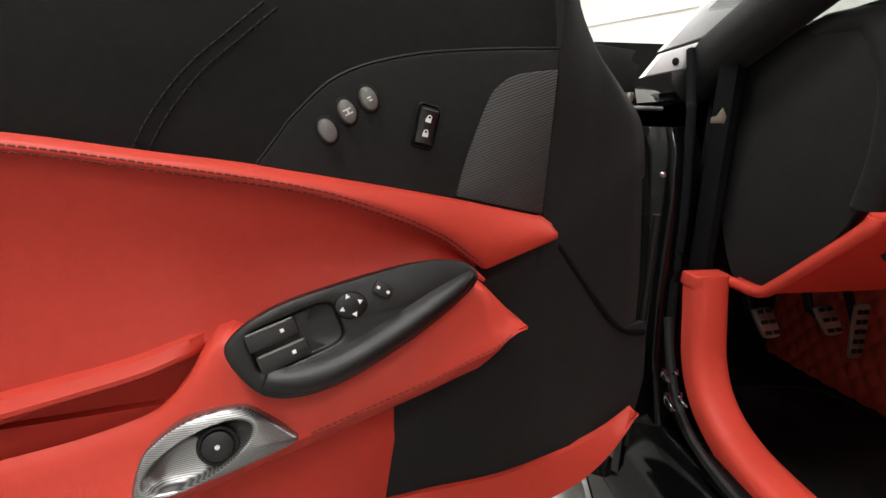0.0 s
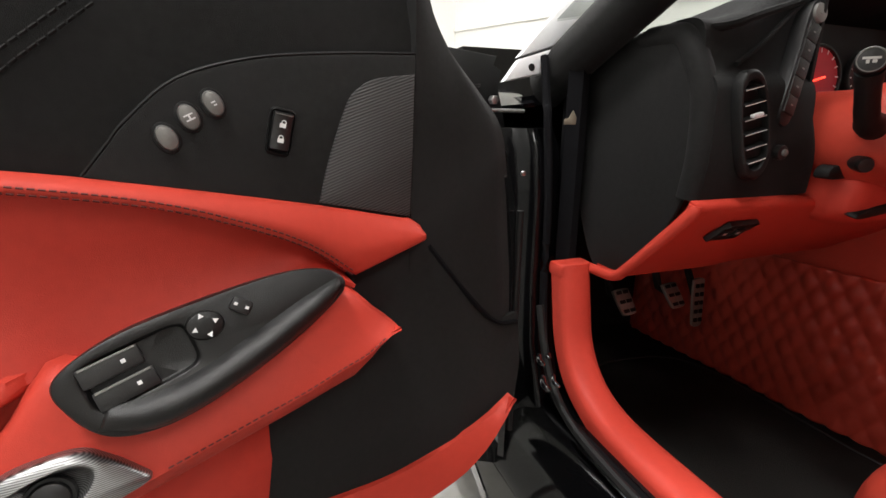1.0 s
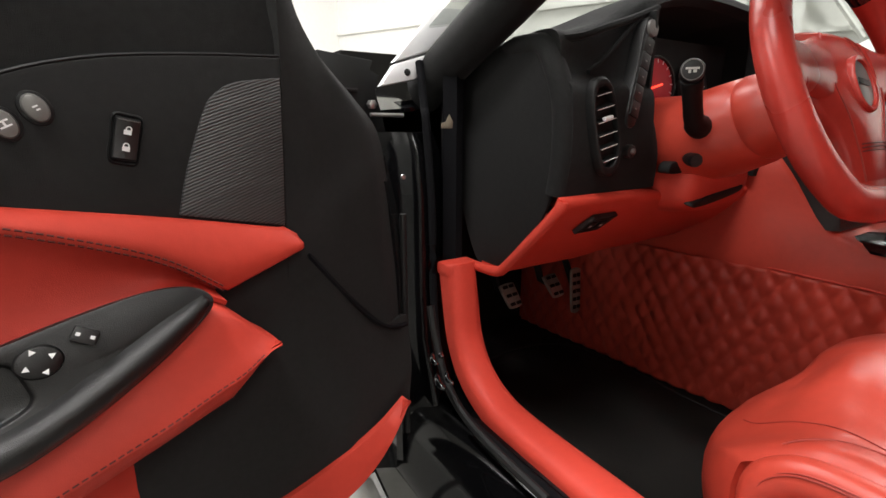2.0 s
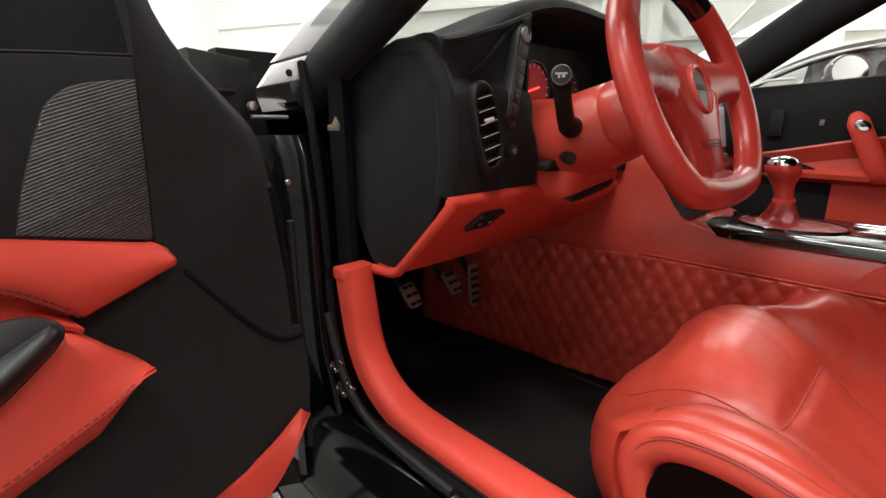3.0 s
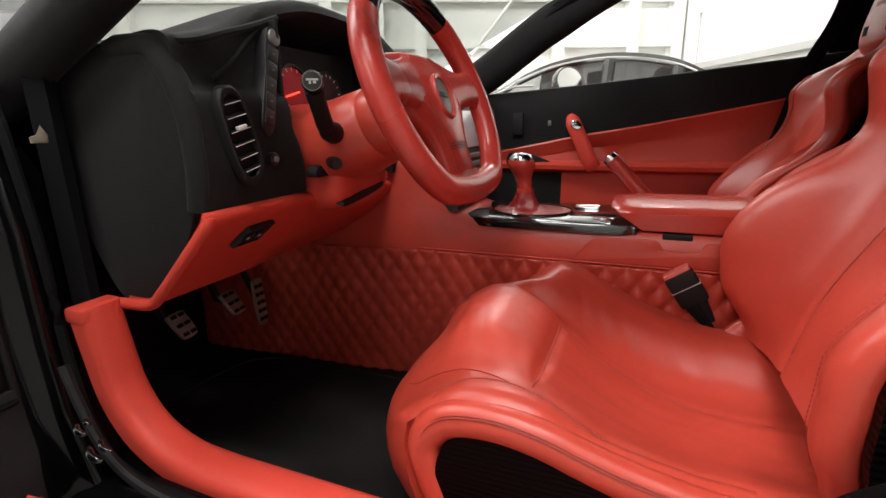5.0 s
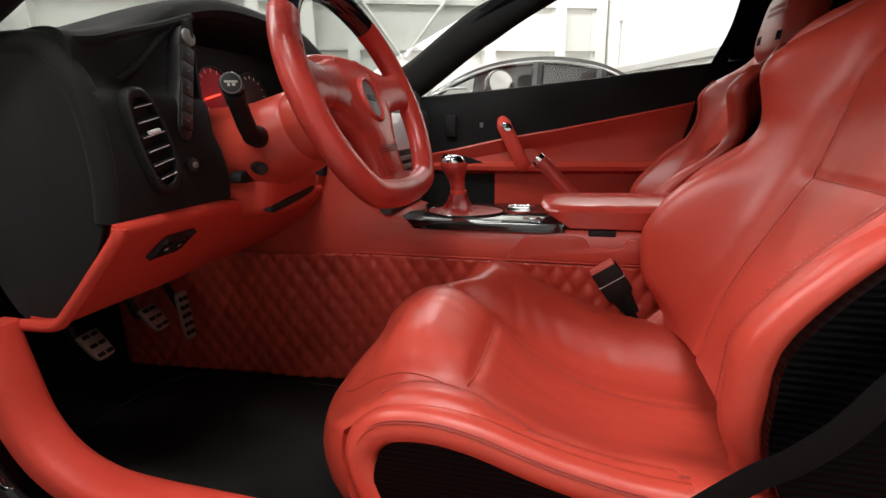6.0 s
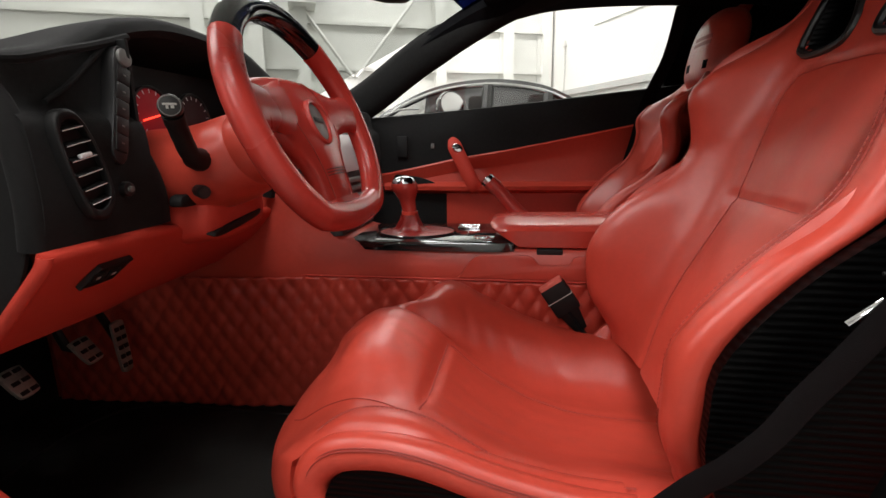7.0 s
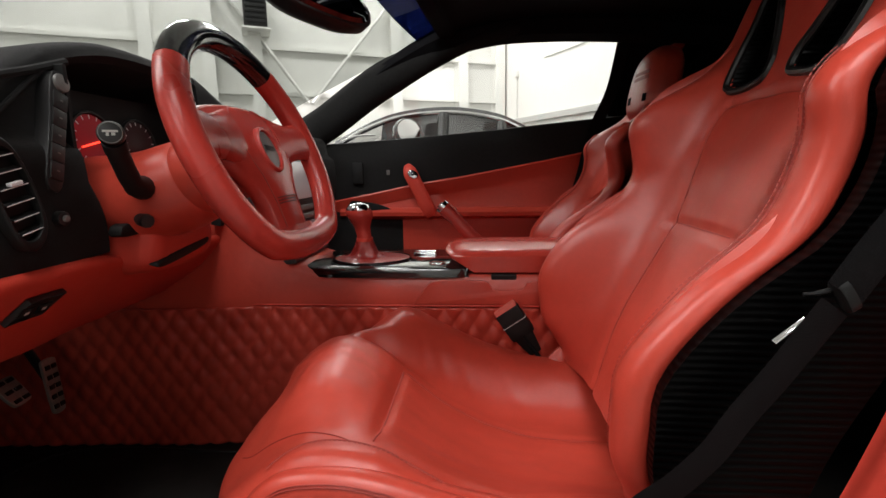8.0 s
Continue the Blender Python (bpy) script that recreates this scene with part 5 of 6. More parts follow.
        for h in (0.10, 0.24):
            part("stitched_bar", sheet([[rest_point(1.5 + 0.75 * f, h + g, 1.012) for f in (0, 0.25, 0.5, 0.75, 1)] for g in (0.0, 0.09)], (0, 0.001, 0)), SEAM, hr, "dark red stitched bar")
    for sd in (-1, 1) if inboard > 0 else ():
        # harness opening
        loop = spline([(a, b, 0) for a, b in hole_shape], 4, True)
        mid_x, mid_z = sum(p.x for p in loop) / len(loop), sum(p.y for p in loop) / len(loop)

        def hole_ring(off, k):
            pts = [(mid_x + (p.x - mid_x) * k, mid_z + (p.y - mid_z) * k) for p in loop]
            return [back_point(z, sd * x / table(half, z), off) for x, z in pts]

        rim = hole_ring(-0.001, 1.03)
        bezel = part("harness_bezel", tube(rim + rim[:2], 0.006, 8, 1.0, (0, 1, 0.3)), SOFT, s, "black harness opening rim")
        part("harness_recess", loft([hole_ring(o, k) for o, k in ((-0.0005, 1.06), (0.003, 1.0), (0.030, 0.97), (0.034, 0.8), (0.034, 0.4), (0.034, 0.02))], caps=False), CARBON, bezel, "dark recess plate of the opening")
    # carbon flank of the shell behind the doorway-side bolster
    zs_ = [0.30 + 0.02 * k for k in range(28)]
    lead = [(table(mid, z) + table(fwd, z) * 0.88 - 0.026 + back_dy, z) for z in zs_]
    rear = [(table(mid, z) - 0.11 + back_dy, z) for z in zs_]
    sd = -inboard
    part("shell_flank", slab(lead + rear[::-1], 0.02, frame_of((cx + sd * 0.256, 0, 0), (0, -sd, 0), (0, 0, 1)) @ Matrix.Diagonal((-sd, 1, 1, 1)), 0.004), CARBON, s, "ribbed carbon fibre flank")
    tuck = []
    for k in range(9):
        f = k / 8
        r = 0.024 * math.sin(math.pi * (0.08 + 0.84 * f)) ** 0.7
        tuck.append([V((cx + inboard * (0.235 - 0.02 * f) + r * (1 + 0.25 * math.sin(3 * q + 5 * f)) * math.cos(q), -0.125 + 0.075 * f, 0.325 + 0.012 * math.sin(4 * f) + 0.8 * r * (1 + 0.2 * math.sin(4 * q)) * math.sin(q))) for q in [2 * math.pi * i / 20 for i in range(20)]])
    part("leather_tuck", loft(tuck), RED, s, "gathered red leather fold")
    s.matrix_world = pose(cx, 0.1 + shift[0], 0.097 + shift[1])
    return s


driver_seat = seat(SX, "driver_seat", "red leather bucket seat with carbon fibre shell", (-0.012, 0.0))
passenger_seat = seat(0.37, "passenger_seat", "red leather bucket seat on the passenger side", (-0.05, -0.018), 0.0, -1)

# ---- belts ----
passenger_belt = thing("seat_belt", "black seat belt hanging beside the passenger seat", "seat belt", (0.66, -0.36, 0.5))
part("webbing", tube(spline([(0.655, -0.42, 1.12), (0.66, -0.39, 0.967), (0.66, -0.332, 0.829), (0.66, -0.30, 0.685), (0.655, -0.26, 0.55), (0.65, -0.22, 0.40), (0.65, -0.20, 0.2)], 6), 0.0016, 8, 13.0, (1.0, 0.0, 0.1)), WEBBING, passenger_belt)
buckle = thing("belt_buckle", "black seat belt buckle with red button", "seat belt buckle", (-0.13, -0.06, 0.33))
b0, b1 = V((-0.14, -0.055, 0.315)), V((-0.135, 0.016, 0.418))
bmx = frame_of(b1, (1, 0, 0), b1 - b0)
part("body", box(-0.014, 0.014, -0.070, 0.0, -0.0275, 0.0275, 0.007, bmx), RUBBER, buckle)
part("neck", loft([[bmx @ V((a * 0.011 * k, y, b * 0.022 * k)) for a, b in ((-1, -0.8), (-0.7, -1), (0.7, -1), (1, -0.8), (1, 0.8), (0.7, 1), (-0.7, 1), (-1, 0.8))] for y, k in ((-0.066, 1.0), (-0.085, 0.85), (-0.115, 0.6))]), RUBBER, buckle)
part("trim_line", box(-0.0145, 0.0145, -0.034, -0.0325, -0.028, 0.028, 0.0003, bmx), PALE, buckle, "thin pale line")
part("red_button", box(-0.0125, 0.0125, -0.010, 0.007, -0.026, 0.026, 0.005, bmx), PALE_RED, buckle, "pale red release button")
part("strap", tube([b1 + (b0 - b1) * 0.4, b0, b0 + V((0, -0.04, -0.06))], 0.012, 6, 0.4, (1, 0, 0)), WEBBING, buckle)
belt_ = thing("seat_belt", "black seat belt webbing beside the seat", "seat belt", (-0.70, -0.3, 0.3))
bp = spline([(-0.694, -0.04, 0.34), (-0.697, -0.085, 0.39), (-0.70, -0.115, 0.418), (-0.70, -0.145, 0.452), (-0.70, -0.168, 0.490), (-0.70, -0.190, 0.522), (-0.70, -0.205, 0.545), (-0.70, -0.222, 0.572), (-0.70, -0.236, 0.594)], 5)
part("webbing", tube(bp, [0.0016] * len(bp), 8, 13.5, (0.9, 0.35, 0.1)), WEBBING, belt_)
bp = spline([(-0.70, -0.243, 0.606), (-0.70, -0.266, 0.645), (-0.703, -0.30, 0.70), (-0.71, -0.36, 0.80), (-0.69, -0.43, 1.0)], 5)
part("upper_webbing", tube(bp, 0.0017, 8, 14.0, (0.95, 0.25, 0.1)), WEBBING, belt_, "flat black belt webbing")
part("guide", slab([(p.x, p.y) for p in spline([(-0.017, 0.0, 0), (-0.010, 0.008, 0), (0.012, 0.007, 0), (0.016, -0.003, 0), (0.007, -0.008, 0), (-0.012, -0.007, 0)], 4, True)], 0.010, frame_of((-0.698, -0.243, 0.603), (0, -0.55, -0.83), (-0.9, 0.0, 0.2)) @ pose(0, 0, 0.004), 0.003), RUBBER, belt_, "black plastic belt guide")
part("guide_hook", tube(spline([(-0.692, -0.214, 0.603), (-0.694, -0.226, 0.605), (-0.695, -0.242, 0.611)], 4), [0.0018] * 4 + [0.0025] * 5, 8), RUBBER, belt_, "curved black hook of the guide")
part("tongue", box(-0.0165, 0.0165, -0.0024, 0.0024, -0.0012, 0.0012, 0.0006, frame_of((-0.697, -0.203, 0.571), (0, -0.75, 0.66), (0.6, 0.5, 0.6))), CHROME, belt_, "chrome belt tongue")
# ---- open driver door ----
DO, DU, DN = V((-1.037, 0.645, 0)), V((-0.9785, -0.206, 0)), V((0.206, -0.9785, 0))
DM = frame_of(DO, -DU, (0, 0, 1))  # local x towards the hinge, y up, z towards the cabin


def dp(u, z, n=0.0):
    """A point of the door: u from the front seam rearwards, height z, n proud of the panel."""
    return DO + DU * u + DN * n + V((0, 0, z))


def dslab(pts, n, depth, bevel=0.003, rise=0.0, smooth=0, closed=True):
    if smooth:
        pts = [(p.x, p.y) for p in spline([(a, b, 0) for a, b in pts], smooth, True)]
    return slab([(-u, z) for u, z in pts], depth, DM @ pose(0, 0, n), bevel, rise)


door = thing("driver_door", "open car door with red leather and black suede lining", "car door", tuple(dp(-0.1, 0.2)))


def strip_top(u):
    return table([(-0.05, 0.585), (0.019, 0.598), (0.118, 0.621), (0.284, 0.654), (0.374, 0.668), (0.449, 0.680), (0.7, 0.71), (1.1, 0.74)], u)


def strip_low(u):
    return table([(0.06, 0.531), (0.081, 0.546), (0.12, 0.577), (0.162, 0.599), (0.241, 0.628), (0.35, 0.650), (0.451, 0.667), (0.7, 0.695), (1.1, 0.725)], u)


def arm_top(u):
    return table([(0.05, 0.525), (0.102, 0.566), (0.14, 0.573), (0.18, 0.572), (0.275, 0.548), (0.32, 0.532), (0.36, 0.522), (0.48, 0.482), (0.7, 0.43), (1.1, 0.36)], u)


us_ = [i * 0.02 for i in range(0, 56)]
# suede upper panel
part("upper_panel", shell([[dp(u, strip_top(u) - 0.012, 0.0), dp(u, strip_top(u) + 0.03, 0.0), dp(u, 0.78, -0.004), dp(u, 0.86, -0.02), dp(u, 0.93, -0.035)] for u in us_], 0.02, DN), SUEDE, door, "black suede upper door panel")
acc = spline([(0.2875, 0.654, 0), (0.268, 0.678, 0), (0.254, 0.695, 0), (0.215, 0.728, 0), (0.155, 0.747, 0), (0.08, 0.756, 0), (0.0, 0.761, 0)], 5)
accent = [(p.x, p.y) for p in acc] + [(0.0, 0.70), (0.006, 0.60), (0.019, 0.592), (0.118, 0.612), (0.2, 0.63)]
part("accent_panel", dslab(accent, 0.0040, 0.010, 0.0035), SUEDE_GREY, door, "black suede accent panel")
part("accent_seam", tube([dp(p.x, p.y + 0.001, 0.0008) for p in acc], 0.0016, 6), RUBBER, door, "dark seam line")
for off in (0.0, 0.010):
    sew = spline([dp(a + off, b + 0.35 * off, 0.0004 if b < 0.78 else -0.0035) for a, b in ((0.367, 0.666), (0.3484, 0.6959), (0.3206, 0.7286), (0.2892, 0.7553), (0.2619, 0.7779))], 6)
    stitches(sew, DN, door, SUEDE_GREY, "upper_stitching", 0.008, 0.006, 0.0013)
# front flap curving back towards the hinge
rows = []
for z in [0.90 - 0.47 * i / 40 for i in range(41)]:
    ue = table([(0.43, -0.172), (0.50, -0.166), (0.56, -0.160), (0.639, -0.152), (0.694, -0.138), (0.73, -0.106), (0.774, -0.062), (0.812, -0.036), (0.90, -0.01)], z)
    um = table([(0.43, 0.012), (0.56, 0.009), (0.694, 0.003), (0.774, 0.0), (0.90, 0.0)], z)
    row = []
    for t in [i / 16 for i in range(17)]:
        u = um + (ue - um) * t
        row.append(dp(u, z, 0.004 - 0.026 * t ** 1.6 - 0.012 * max(0, t - 0.8) * 5 + 0.0035 * math.sin(math.pi * t) * noise.noise((u * 26, z * 7, 1.5))))
    rows.append(row)
part("front_flap", shell(rows, 0.014, DN), SUEDE_GREY, door, "charcoal suede door front panel")
part("flap_seam", tube(spline([dp(-0.015, 0.560, 0.003), dp(-0.021, 0.554, 0.002), dp(-0.069, 0.494, 0.001), dp(-0.121, 0.443, -0.006), dp(-0.167, 0.429, -0.016)], 6), 0.0032, 6), HEADLINER, door, "dark seam line")
# tweeter grille
gril = [(p.x, p.y) for p in spline([(0.107, 0.621, 0), (0.096, 0.66, 0), (0.076, 0.711, 0), (0.064, 0.726, 0), (0.045, 0.736, 0), (0.003, 0.742, 0)], 5)] + [(0.006, 0.66), (0.010, 0.598)]
part("speaker_grille", dslab(gril, 0.0065, 0.006, 0.002), CLOTH, door, "ribbed dark grey speaker grille")
# red strip
rows = []
for u in [-0.001, 0.004, 0.010] + [0.019 + 0.0148 * i for i in range(74)]:
    a = strip_top(u)
    b = strip_low(u) if u > 0.081 else 0.571 + (0.546 - 0.571) * (u - 0.004) / 0.077
    a = a if u > 0.012 else 0.589 + (0.5965 - 0.589) * min(1, (u + 0.001) / 0.011)
    n0 = 0.012
    rows.append([dp(u, a, 0.002), dp(u, a - 0.001, n0 * 0.7), dp(u, a - 0.004, n0), dp(u, (a + b) / 2, n0 + 0.010), dp(u, b + 0.003, n0 + 0.010), dp(u, b, n0 + 0.006), dp(u, b - 0.001, 0.0)])
part("trim_strip", shell(rows, 0.003, DN), RED_TRIM, door, "red leather trim strip", angle=80)
stitches([dp(u, strip_low(u) + 0.0065, 0.0235) for u in [0.085 + 0.01 * i for i in range(60)]], DN, door, THREAD)
stitches([dp(u, strip_low(u) + 0.0015, 0.0215) for u in [0.085 + 0.01 * i for i in range(60)]], DN, door, THREAD)
# red middle panel, hollow
rows = []
for u in [0.085 + 0.0145 * i for i in range(70)]:
    a, b = strip_low(u) - 0.001, min(arm_top(u) - curve([(0.09, 0.012), (0.16, 0.03), (0.29, 0.03), (0.36, 0.016)], u), strip_low(u) - 0.002)
    rows.append([dp(u, a + (b - a) * t, 0.008 + curve([(0.09, 0.026), (0.12, 0.024), (0.17, 0.010), (0.22, 0.010), (0.30, 0.010), (0.36, 0.022), (0.42, 0.026)], u) * t ** 1.6 - 0.010 * math.sin(math.pi * t)) for t in [i / 8 for i in range(9)]])
part("middle_panel", shell(rows, 0.004, DN), RED_DOOR, door, "red leather middle panel")
# armrest
def arm_low(u):
    return table([(0.045, 0.494), (0.053, 0.491), (0.16, 0.462), (0.27, 0.430), (0.37, 0.402), (0.5, 0.372), (0.8, 0.31), (1.1, 0.27)], u)


def arm_edge(u):
    """Upper edge of the armrest's front face: under the switch pod, then dropping below the grab recess."""
    return table([(0.045, 0.4955), (0.053, 0.502), (0.10, 0.546), (0.14, 0.546), (0.18, 0.539), (0.275, 0.514), (0.305, 0.516), (0.322, 0.522), (0.334, 0.514), (0.344, 0.500), (0.356, 0.484), (0.372, 0.468), (0.390, 0.459), (0.436, 0.448), (0.4935, 0.440), (0.7, 0.40), (1.1, 0.32)], u)


rows = []
for i in range(90):
    u = 0.0455 + 0.0118 * i
    a, c = arm_edge(u), arm_low(u)
    k = curve([(0.05, 0.70), (0.10, 0.92), (0.16, 1.0), (2, 1.0)], u)
    h, q = a - c, min(1.0, (a - c) / 0.06)
    # behind the grab ledge the armrest's top opens into a deep pocket
    sunk = curve([(0.338, 0.0), (0.385, 1.0)], u)
    prof_ = [(a - 0.055 * sunk, 0.006), (a + 0.01 * h - 0.022 * sunk, 0.030 + 0.004 * sunk), (a - 0.004 * sunk, 0.032 + 0.008 * sunk)]
    prof_ += [(c + h * f, n_) for f, n_ in ((0.98, 0.044), (0.93, 0.049), (0.86, 0.053), (0.70, 0.057), (0.5, 0.062), (0.24, 0.070), (0.12, 0.075), (0.02, 0.077))] + [(c - 0.010 * q, 0.070), (c - 0.030 * q, 0.045), (c - 0.05 * q, 0.012)]
    rows.append([dp(u, z, n_ * k) for z, n_ in prof_])
part("armrest", shell(rows, 0.003, DN), RED_TRIM, door, "red leather armrest")
# rolled ledge over the grab recess, and the recess behind it
rows = []
for i in range(56):
    u = 0.322 + 0.0142 * i
    a = table([(0.292, 0.528), (0.334, 0.5165), (0.353, 0.5115), (0.388, 0.5015), (0.44, 0.491), (0.484, 0.483), (0.7, 0.44), (1.1, 0.365)], u)
    k = curve([(0.31, 0.6), (0.38, 1.0)], u)
    m = curve([(0.318, 0.0), (0.348, 1.0)], u)
    a -= 0.004 * (1 - m)
    rows.append([dp(u, a + 0.006 * m, 0.006 + 0.014 * k * m), dp(u, a + 0.003 * m, 0.034 * k * m + 0.004), dp(u, a - 0.001, 0.041 * k * m), dp(u, a - 0.005, 0.045 * k * m), dp(u, a - 0.009, 0.045 * k * m), dp(u, a - 0.0125, 0.040 * k * m), dp(u, a - 0.014, 0.029 * k * m), dp(u, a - 0.016, 0.006), dp(u, a - 0.11, 0.002)])
part("grab_ledge", shell(rows, 0.003, DN), RED_TRIM, door, "rolled red leather grab ledge")
stitches([dp(u, arm_low(u) + 0.0065, 0.0765 * curve([(0.05, 0.70), (0.10, 0.92), (0.16, 1.0), (2, 1.0)], u) + 0.0045) for u in [0.07 + 0.01 * i for i in range(20)]], DN, door, THREAD)
# switch pod: black crescent on the armrest
PODM = frame_of(dp(0.2, 0.52, 0.076), -DU, V((0, 0, 1)) * 0.95 - DN * 0.31)


def pod_uv(u, z):
    """Door coordinates to the pod's own plane."""
    return (-(u - 0.2), (z - 0.52) * 1.05)


pod_out = spline([(*pod_uv(u, z), 0) for u, z in ((0.319, 0.526), (0.285, 0.5475), (0.225, 0.563), (0.16, 0.574), (0.125, 0.573), (0.107, 0.563), (0.109, 0.550), (0.14, 0.528), (0.181, 0.506), (0.226, 0.487), (0.262, 0.479), (0.292, 0.483), (0.312, 0.502))], 5, True)
pod_out = spline([(p.x, p.y, 0) for p in pod_out], 3, True)
# sunk tray: a rounded rectangle turned along the switches
TC, TA = V((-0.066, 0.005, 0)), radians(17)


def tray_at(p, grow=1.0):
    """Where the line from the tray's middle to p meets the tray's edge."""
    d = Matrix.Rotation(-TA, 3, "Z") @ (p - TC)
    k = ((abs(d.x) / (0.036 * grow)) ** 5 + (abs(d.y) / (0.0185 * grow)) ** 5) ** -0.2
    return TC + Matrix.Rotation(TA, 3, "Z") @ (d * k)


def pod_ring(inset, z):
    c = V((-0.01, 0.0, 0))
    return [PODM @ (p + (c - p).normalized() * inset + V((0, 0, z))) for p in pod_out]


pod_rings = [pod_ring(0, -0.042), pod_ring(0, -0.004), pod_ring(0.0012, -0.0012), pod_ring(0.004, 0.0)]
pod_rings += [[PODM @ (tray_at(p, g) + V((0, 0, z))) for p in pod_out] for g, z in ((1.08, 0.0), (1.03, -0.0006), (1.0, -0.002), (0.96, -0.0075), (0.9, -0.0085), (0.3, -0.0085))]
pod = part("switch_pod", loft(pod_rings), SOFT, door, "black soft-touch window switch pod")
inner = spline([(*pod_uv(u, z), 0) for u, z in ((0.113, 0.564), (0.148, 0.5505), (0.190, 0.531), (0.232, 0.513), (0.262, 0.505), (0.290, 0.503))], 7)
outer = spline([(*pod_uv(u, z), 0) for u, z in ((0.1085, 0.555), (0.128, 0.5375), (0.174, 0.511), (0.226, 0.4885), (0.264, 0.4805), (0.297, 0.488))], 7)
rows = []
for k, (a, b) in enumerate(zip(inner, outer)):
    h = 0.0155 * math.sin(math.pi * (k + 0.6) / (len(inner) + 0.2)) ** 0.55
    rows.append([PODM @ (a + (b - a) * f + V((0, 0, g * h - 0.0008))) for f, g in ((0.0, 0.0), (0.15, 0.5), (0.35, 0.9), (0.55, 1.0), (0.75, 0.85), (0.92, 0.45), (1.0, 0.0))])
part("pod_rail", shell(rows, 0.006, DN), SOFT, pod, "broad rounded black pod rail", angle=80)
for u, z in ((0.284, 0.529), (0.276, 0.512)):
    bx, by = pod_uv(u, z)
    w = part("window_switch", box(-0.021, 0.019, -0.0076, 0.0076, 0, 0.0045, 0.0018, PODM @ pose(bx, by, -0.0045, 0, 4, 17)), PLASTIC, pod, "black window switch")
    # Ridge coloured pale to stand for its highlight.
    part("ridge", tube([PODM @ pose(bx, by, -0.0045, 0, 4, 17) @ V((x_, 0.0066, 0.0046)) for x_ in (-0.019, 0.017)], 0.0009, 6), GREY_BUTTON, w, "raised ridge, pale grey for its highlight")
    part("mark", box(0.0055, 0.0085, -0.0015, 0.0015, 0.0044, 0.0050, 0.0002, PODM @ pose(bx, by, -0.0045, 0, 4, 17)), MARK, w, "white window symbol", smooth=False)
bx, by = pod_uv(0.222, 0.5445)
mc = part("mirror_control", disc(PODM @ pose(bx, by, 0.005), 0.0115, 0.008, 28, 0.004, 1.2), SOFT, pod, "round black mirror control")
for a in (20, 110, 200, 290):
    part("arrow", slab([(-0.0022, -0.0016), (0.0022, -0.0016), (0.0, 0.0022)], 0.0006, PODM @ pose(bx, by, 0.0056) @ Matrix.Rotation(radians(a), 4, "Z") @ pose(0, 0.0082, 0), 0.0001), MARK, mc, "white printed arrow", smooth=False)
bx, by = pod_uv(0.195, 0.556)
ms = part("mirror_selector", box(-0.008, 0.008, -0.0055, 0.0055, 0, 0.007, 0.002, PODM @ pose(bx, by - 0.002, 0.0, 0, 0, -32)), PLASTIC, pod, "small black rocker switch")
for k in (-0.0045, 0.0045):
    part("mark", box(k - 0.0014, k + 0.0014, -0.0012, 0.0012, 0.0071, 0.0075, 0, PODM @ pose(bx, by - 0.002, 0.0, 0, 0, -32)), MARK, ms, "white printed mark", smooth=False)
# release handle in brushed bezel
hb = [(0.401, 0.404), (0.395, 0.425), (0.385, 0.437), (0.360, 0.450), (0.324, 0.4535), (0.304, 0.443), (0.288, 0.430), (0.280, 0.421), (0.294, 0.415), (0.336, 0.4045), (0.376, 0.398), (0.396, 0.396)]
HM = frame_of(dp(0.326, 0.445, 0.084), -DU, V((0, 0, 1)) * 0.95 - DN * 0.3)
bz_out = [(p.x, p.y) for p in spline([(-(u - 0.335), (z - 0.427) * 1.04, 0) for u, z in hb], 5, True)]
WX, WY, WA, WB, WS = -0.018, -0.004, 0.0395, 0.0185, 0.34  # the well's middle, half axes and slant


def well_edge(p, k):
    """Where the line from the well's middle to an outline point meets the well's edge, scaled by k."""
    dx, dy = p[0] - WX, p[1] - WY
    r = k / math.sqrt((dx / WA) ** 2 + ((dy - WS * dx) / WB) ** 2)
    return WX + dx * r, WY + dy * r


bz_rings = [[HM @ V((p[0], p[1], z)) for p in bz_out] for z in (-0.022, -0.004)]
bz_rings += [[HM @ V((p[0] + (WX - p[0]) * f, p[1] + (WY - p[1]) * f, z)) for p in bz_out] for f, z in ((0.02, -0.001), (0.06, 0.0008))]
bz_rings += [[HM @ V((*well_edge(p, k), z)) for p in bz_out] for k, z in ((1.10, 0.0030), (1.03, 0.0030), (0.98, 0.0012), (0.93, -0.003), (0.82, -0.0075), (0.6, -0.0095), (0.3, -0.010), (0.03, -0.010))]
bez = part("handle_bezel", loft(bz_rings), SILVER, door, "ribbed brushed metal release bezel with dished well", angle=60)
part("button_collar", ring(HM @ pose(-0.0055, -0.0005, -0.003), 0.0158, 0.0035, 0.008, 32), RUBBER, bez, "dark collar round the button")
rb = part("release_button", disc(HM @ pose(-0.0055, -0.0005, 0.000), 0.0128, 0.012, 28, 0.004), PLASTIC, bez, "round black release button")
part("mark", disc(HM @ pose(-0.0055, -0.0005, 0.0006), 0.0020, 0.001, 10, 0.0002), MARK, rb, "white dot")
# lower door: black suede with red parts
rows = []
